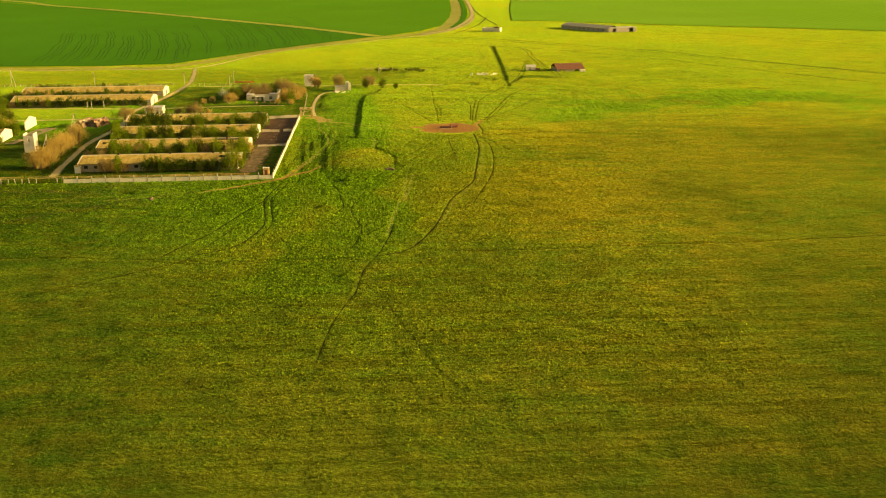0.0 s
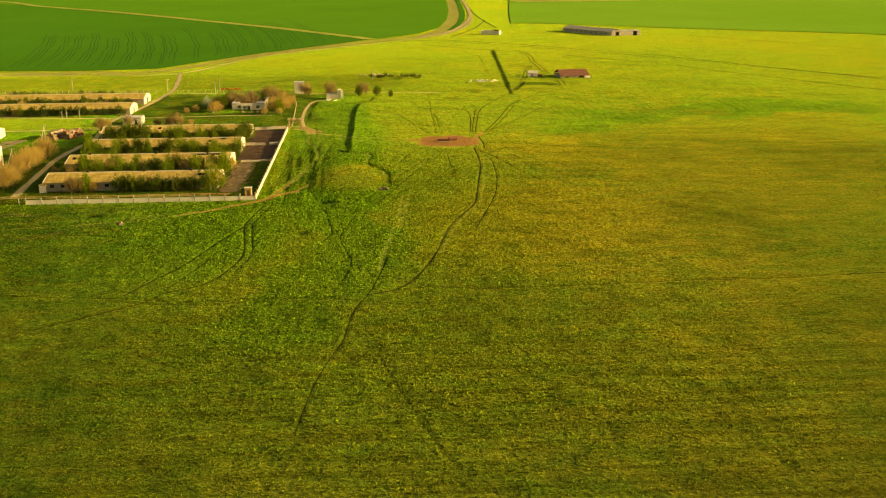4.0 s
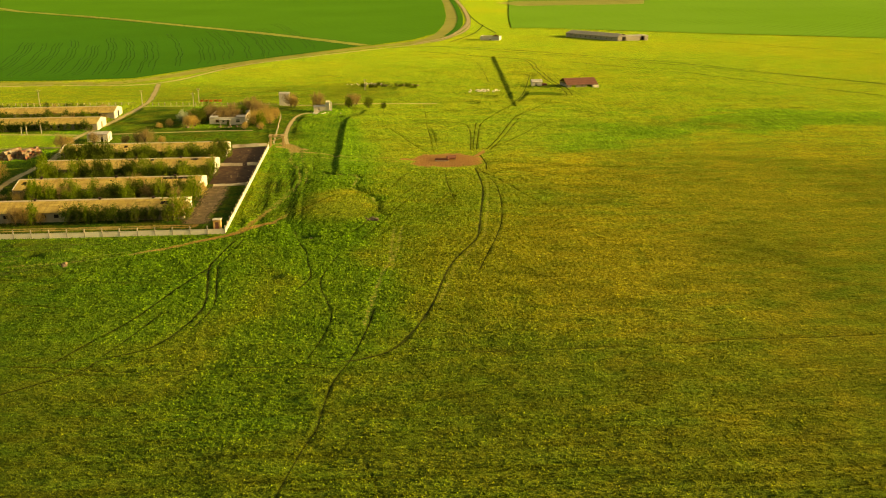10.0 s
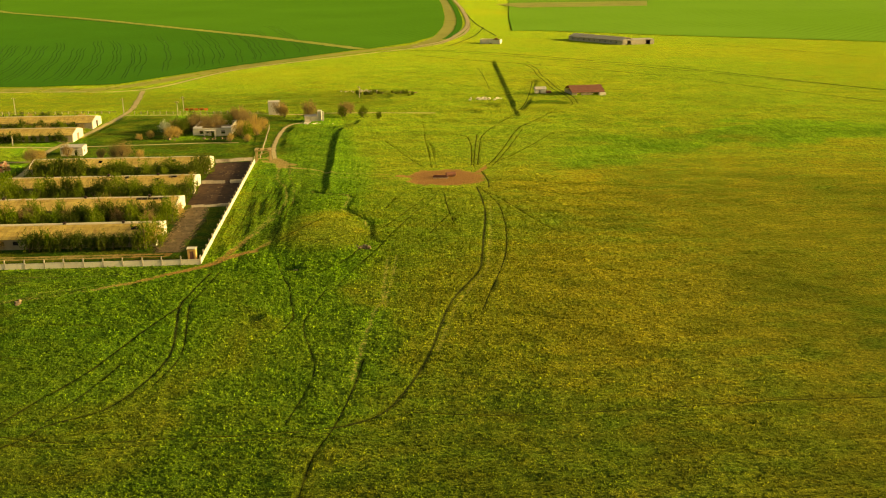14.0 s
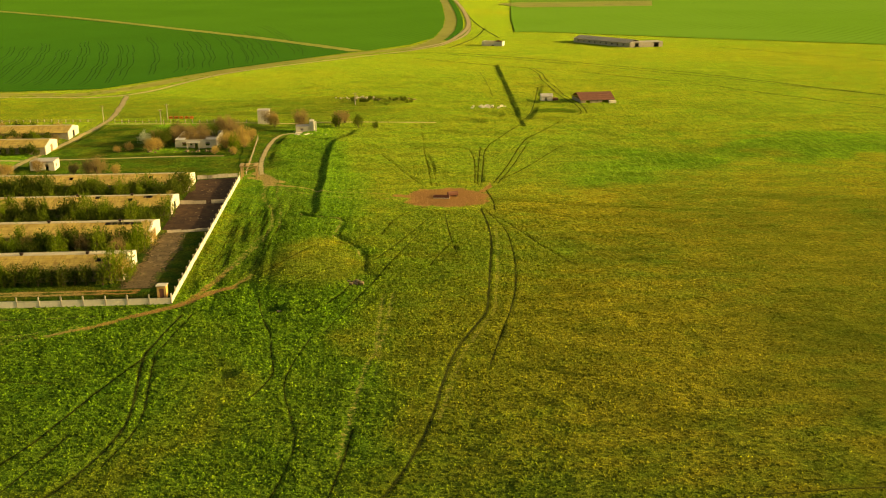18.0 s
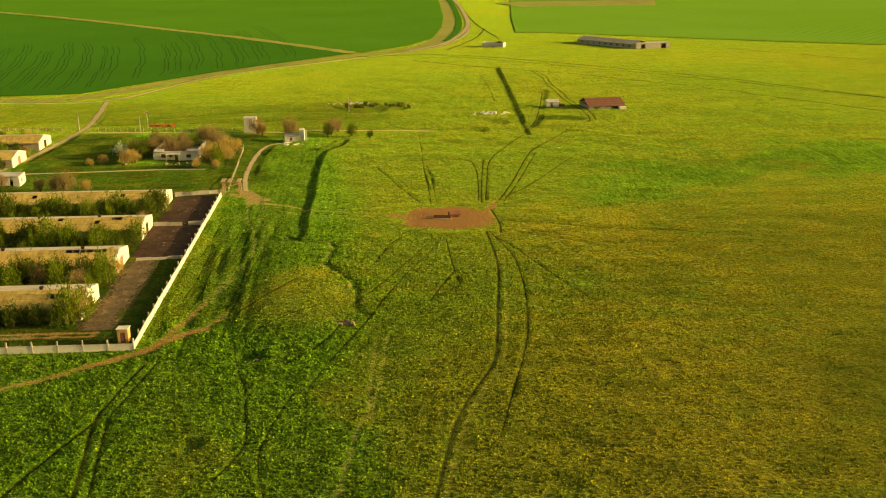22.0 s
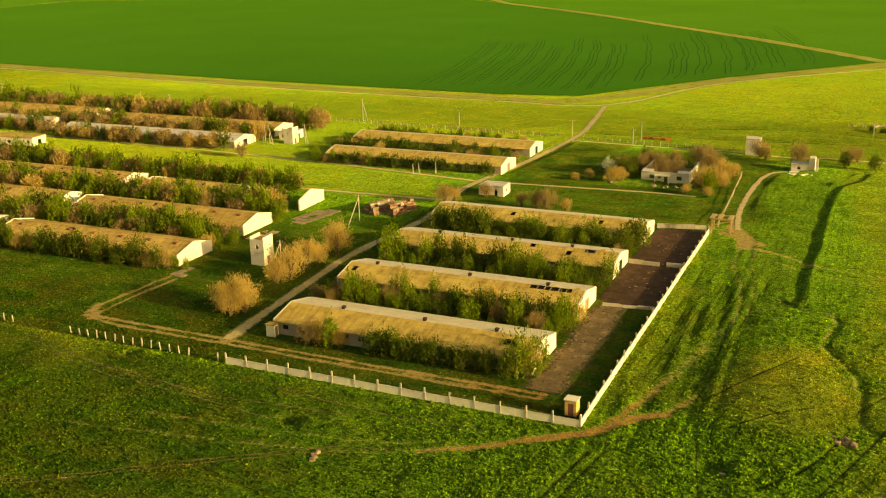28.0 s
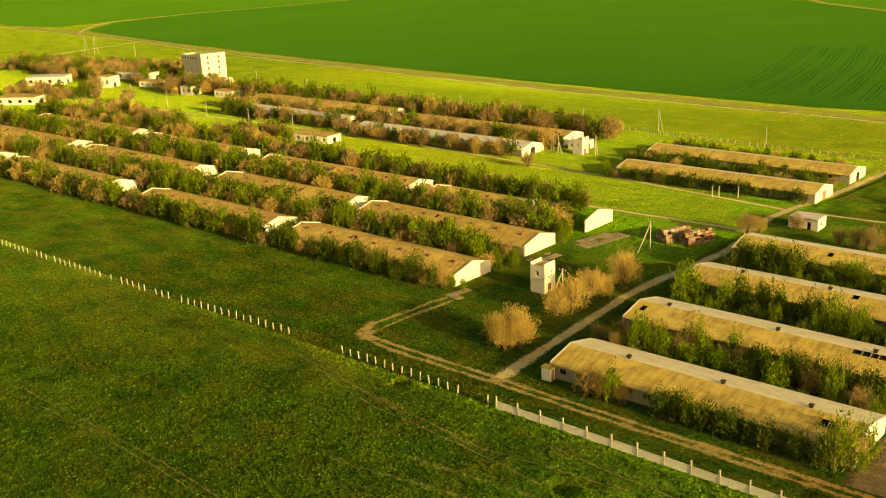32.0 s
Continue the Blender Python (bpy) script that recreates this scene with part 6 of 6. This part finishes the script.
# before the first barn
for k, x, y, s in (("brown", -51.5, 12.0, 1.15), ("ochre", -49.5, 12.3, 1.0), ("fresh", -47.5, 12.0, 1.1), ("ochre", -46, 12.6, 0.8), ("shrub", -39, 12, 1.05), ("shrub", -36.8, 12.3, 1.1), ("fresh", -34.5, 12, 0.9), ("shrub", -32.5, 12, 1.0),
                   ("shrub", -30, 12.2, 0.9), ("shrub", -28, 12, 1.0), ("shrub", -25.5, 12.3, 0.85), ("shrub", -23, 12, 0.95), ("shrub", -21, 12.3, 0.8), ("shrub", -18.8, 12.2, 0.9),
                   ("fresh", -14.0, 12.5, 1.6), ("ochre", -12.6, 14.2, 1.2), ("fresh", -11.4, 16.5, 1.1), ("shrub", -15.5, 11.6, 0.9), ("fresh", -11.0, 13.0, 0.7), ("fresh", -59, 30.0, 0.6), ("brown", -61.5, 31, 0.8), ("fresh", -61, 29, 0.5),
                   ("fresh", -12.5, 35, 1.25), ("ochre", -11.6, 37, 1.0), ("fresh", -13.5, 33, 1.2), ("fresh", -12, 60, 1.1), ("shrub", -13, 57, 1.1), ("shrub", -13, 84, 1.5), ("fresh", -11.5, 86, 1.0), ("shrub", -14.5, 82.5, 1.1)):
    plant(k, x, y, s * 1.3, rnd)
# lone ochre trees by the yard road
for x, y, s in ((-70.6, 20.5, 2.0), (-73.0, 22.0, 2.1), (-74.8, 19.6, 1.8), (-72.4, 18.4, 1.6), (-74.2, 36.6, 1.8), (-73.0, 40.0, 2.2), (-74.6, 41.5, 1.6), (-73.8, 47.6, 2.1), (-72.4, 50.0, 1.6), (-72.4, 57.6, 2.3), (-73.8, 60.0, 1.8)):
    plant("ochre", x, y, s, rnd)
for k, x, y, s in (("brown", -67.8, 104, 1.2), ("ochre", -66, 106.5, 1.0), ("brown", -40.5, 105.8, 1.35), ("brown", -43.5, 106.6, 1.1), ("ochre", -36, 107, 0.8), ("brown", -48, 108, 0.9), ("brown", -60, 113.6, 0.9),
                   ("brown", -151.7, 134.3, 1.1), ("fresh", -125.3, 136.2, 1.0), ("blossom", -36, 146, 1.2), ("shrub", -31.5, 146, 1.3), ("shrub", -29, 144.5, 1.0), ("brown", -33, 150, 1.2), ("ochre", -33, 139, 1.1), ("ochre", -31, 140.5, 1.0), ("ochre", -40, 141, 0.7), ("ochre", -43, 138, 0.6),
                   ("ochre", -10, 142, 1.2), ("ochre", -8, 145, 1.3), ("fresh", -7, 140, 1.1), ("ochre", -5.5, 150, 1.4), ("brown", -9.5, 157, 1.5), ("brown", -12, 163, 1.6), ("ochre", -4, 143, 1.0), ("ochre", -3, 155, 1.0), ("brown", -15, 166, 1.4),
                   ("brown", 0.5, 181, 1.4), ("ochre", 2.2, 179, 1.1), ("brown", 12, 176, 1.5), ("brown", 25, 181, 1.2), ("shrub", 24, 178, 0.9), ("brown", 27, 186, 1.0), ("ochre", -6, 132, 0.7), ("ochre", -12, 134, 0.7), ("shrub", 32, 176, 0.9), ("shrub", 38, 172, 0.6),
                   ("brown", -24, 147.5, 1.0), ("brown", -21, 150, 1.2), ("brown", -18, 152, 1.2), ("brown", -23, 155, 1.3), ("shrub", -16, 156, 1.2), ("brown", -20, 160, 1.3), ("brown", -28, 152, 1.3), ("brown", -27, 158, 1.3), ("shrub", -30, 150, 1.2), ("shrub", -29, 162, 1.2)):
    plant(k, x, y, s * 1.4, rnd)
# front row of the west barns
x = -152.0
while x < -101:
    plant(pick(rnd, {"shrub": 5, "fresh": 3, "ochre": 1.2}), x, 35.6 + rnd.uniform(-0.9, 0.9), rnd.uniform(1.0, 1.75), rnd, rnd.uniform(0.85, 1.25))
    x += rnd.uniform(1.3, 2.2)
for k, x, y, s in (("fresh", -99.5, 36.5, 0.8), ("fresh", -97, 37, 0.7), ("fresh", -97.5, 55, 1.0), ("shrub", -99, 57, 1.1), ("fresh", -98.8, 74.5, 1.2), ("shrub", -100.5, 77, 1.2), ("fresh", -101, 80, 1.3), ("fresh", -98, 50, 0.6)):
    plant(k, x, y, s, rnd)

# joined thickets round the west barns
green = {"shrub": 5, "fresh": 3, "ochre": 1.3, "brown": 1.2}
tangle = {"shrub": "dense dark green shrubs along the barns", "fresh": "dense fresh green shrubs along the barns", "ochre": "ochre budding shrubs along the barns", "brown": "bare brown shrubs along the barns"}
spots = []
for y, x0, x1, n in ((35.5, -385, -154, 1), (35.0, -385, -154, 1), (52, -385, -101, 2), (55, -385, -101, 2), (58.5, -385, -101, 2), (77, -385, -102, 2), (80, -385, -102, 2), (83, -385, -104, 1), (101, -385, -108, 2), (104, -385, -112, 1), (90, -121, -104, 1), (87, -120, -104, 1)):
    x = x0
    while x < x1:
        far = (-x - 100) / 280
        k = pick(rnd, {"shrub": 3.0, "fresh": 6, "ochre": 2.8 + 1.0 * far, "brown": 2.0 + 1.6 * far})
        spots.append((k, x, y + far * 2 + rnd.uniform(-1.3, 1.3), rnd.uniform(1.05, 1.9) + 0.35 * far))
        x += rnd.uniform(1.8, 3.4)
for x in (-157, -223, -300, -297):
    for _ in range(16):
        spots.append((pick(rnd, green), x + rnd.uniform(-4, 4), rnd.uniform(38, 100), rnd.uniform(0.8, 1.2)))
thicket("barn_thicket", spots, tangle)
spots = []
for y, x0, x1 in ((136.5, -124, -66), (152.5, -128, -67), (156, -128, -67), (160, -128, -70), (177, -128, -70)):
    x = x0
    while x < x1:
        spots.append((pick(rnd, {"shrub": 6, "fresh": 1.5, "ochre": 1, "brown": 1}), x, y + rnd.uniform(-1, 1), rnd.uniform(0.8, 1.3)))
        x += rnd.uniform(1.9, 3.2)
thicket("lane_thicket", spots, tangle)
spots = []
for y, x0, x1, s in ((142.5, -235, -163, 1.2), (159, -330, -160, 1.2), (163, -330, -160, 1.2), (181, -340, -152, 1.5), (185, -340, -150, 1.6), (189, -335, -165, 1.3), (148, -320, -245, 1.35), (190, -420, -340, 1.5), (184, -400, -335, 1.4)):
    x = x0
    while x < x1:
        spots.append((pick(rnd, {"shrub": 3, "fresh": 2, "ochre": 2, "brown": 6}), x, y + rnd.uniform(-1.8, 1.8), s * rnd.uniform(1.0, 1.75)))
        x += rnd.uniform(2.2, 4.2)
for cx, cy, rx, ry, n in ((-500, 195, 60, 22, 130), (-470, 215, 40, 14, 70), (-385, 180, 20, 12, 25), (-250, 116, 14, 7, 22), (-430, 135, 40, 18, 26), (-350, 118, 40, 10, 30), (-300, 112, 50, 5, 26), (-560, 200, 40, 20, 60)):
    for _ in range(n):
        spots.append((pick(rnd, {"shrub": 2, "fresh": 0.8, "ochre": 2.5, "brown": 5}), cx + rnd.gauss(0, rx * 0.5), cy + rnd.gauss(0, ry * 0.5), rnd.uniform(1.2, 2.6)))
thicket("far_thicket", spots, {"shrub": "dark green trees round the far buildings", "fresh": "fresh green trees round the far buildings", "ochre": "budding ochre trees round the far buildings", "brown": "bare brown trees round the far buildings"})
# weeds along the fences
spots = [("shrub", x, y0 + rnd.uniform(-0.5, 0.7), rnd.uniform(0.10, 0.26)) for x0, x1, y0, n in ((-98, -61, 0.6, 90), (-143, -108, 0.2, 80), (-186, -143, -1.2, 80), (-330, -186, -3.2, 180), (-60, 0, 0.9, 60)) for x in [rnd.uniform(x0, x1) for _ in range(n)]]
spots += [("fresh", rnd.uniform(-150, -62), rnd.uniform(0.5, 7), rnd.uniform(0.08, 0.2)) for _ in range(90)] + [("shrub", rnd.uniform(-12, -0.5), rnd.uniform(4, 46), rnd.uniform(0.06, 0.16)) for _ in range(50)]
thicket("fence_weeds", spots, {"shrub": "dark weeds growing along the fence posts", "fresh": "fresh green weeds inside the fence line"})
# low scrub on the mounds of old ruins
spots = [("shrub", rnd.gauss(45, 8), rnd.gauss(232, 3), rnd.uniform(0.3, 0.7)) for _ in range(26)] + [("shrub", rnd.gauss(80, 8), rnd.gauss(205, 5), rnd.uniform(0.15, 0.4)) for _ in range(30)] + [("shrub", rnd.uniform(-60, 150), rnd.uniform(170, 370), rnd.uniform(0.08, 0.26)) for _ in range(700)]
thicket("pasture_scrub", spots, {"shrub": "low dark scrub scattered over the pasture"})


# ---- grass tufts ----
BUILT = [(-63.5, -11.5, y - 6.8, y + 6.8) for y in (20, 44, 68, 92)] + [(x0 - 0.5, x1 + 0.5, y - 6.8, y + 6.8) for x0, x1, y, _ in WEST] + [(-127, -64, 137, 176), (-11.8, -0.5, 7, 103), (-27, -12, 142, 160), (-87, -82, 44, 49)]


def tufts(name, n, x0, x1, y0, y1, size, seed, label, fade=30.0):
    r = np.random.RandomState(seed)
    x, y = r.uniform(x0, x1, n), r.uniform(y0, y1, n)
    k, d = flat_near(x, y)
    yard = (x < 1.5) & (y > -1.5) & (y < 110)
    lush = lush_at(x, y)
    rim = np.minimum(np.minimum(x - x0, x1 - x), np.minimum(y - y0, y1 - y)) / fade
    keep = ((k > 0.6) | (yard & (d > 0.5))) & (bare_at(x, y) < 0.35) & (rut_at(x, y) < 0.4) & (r.uniform(0, 1, n) < np.clip(rim, 0.02, 1) * (0.55 + 0.45 * lumps(x, y, 3.0, 9))) & (np.hypot(x - 56, y - 74.5) > 13)
    for a, b, c, e in BUILT:
        keep &= ~((x > a) & (x < b) & (y > c) & (y < e))
    x, y, lush = x[keep], y[keep], lush[keep]
    z = height(x, y, k[keep])
    n = len(x)
    a = r.uniform(0, 2 * np.pi, n)[:, None] + np.array([[0.0, 2.09, 4.19]]) + r.uniform(-0.5, 0.5, (n, 3))
    s = size * (0.74 + 0.45 * lush) * (1 - 0.4 * herbs_vignette_at(x, y)) * r.uniform(0.5, 1.45, n)
    wide = s[:, None] * r.uniform(0.45, 0.95, (n, 3))
    foot = np.stack([x[:, None] + np.cos(a) * wide, y[:, None] + np.sin(a) * wide, np.repeat(z[:, None] - 0.06, 3, 1)], -1)
    tip = np.stack([x + r.normal(0, 0.35, n) * s, y + r.normal(0, 0.35, n) * s, z + s * r.uniform(0.3, 0.8, n)], -1)
    c = np.concatenate([foot, tip[:, None, :]], 1).reshape(-1, 3)
    tri = (np.arange(n)[:, None, None] * 4 + np.array([[0, 1, 3], [1, 2, 3], [2, 0, 3]])[None]).reshape(-1)
    me = bpy.data.meshes.new(name)
    me.vertices.add(len(c))
    me.vertices.foreach_set("co", c.astype(np.float32).ravel())
    me.loops.add(len(tri))
    me.loops.foreach_set("vertex_index", tri)
    me.polygons.add(len(tri) // 3)
    me.polygons.foreach_set("loop_start", np.arange(0, len(tri), 3))
    me.update(calc_edges=True)
    me.materials.append(TUFT)
    for key, values in (("lush", lush), ("herbs_vignette", herbs_vignette_at(x, y)), ("parched", parched_at(x, y))):
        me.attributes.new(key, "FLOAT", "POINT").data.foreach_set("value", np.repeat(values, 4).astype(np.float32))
    tagged(new(name, me), label, "grass", kind="stuff")


tufts("grass_tufts", 440000, -60, 125, -175, 80, 0.32, 3, "coarse tufts of steppe grass", 60)
tufts("wide_grass_tufts", 90000, -140, 210, -190, 130, 0.33, 6, "scattered tufts of steppe grass", 60)
tufts("far_grass_tufts", 90000, -60, 220, 60, 330, 0.28, 4, "tufts of grass over the far pasture", 60)
tufts("west_grass_tufts", 60000, -330, -50, -90, 130, 0.36, 5, "grass tufts round the barns and the post fence", 50)
tufts("meadow_grass_tufts", 170000, -175, -35, -75, 40, 0.36, 7, "grass tufts in the meadow outside the post fence", 30)
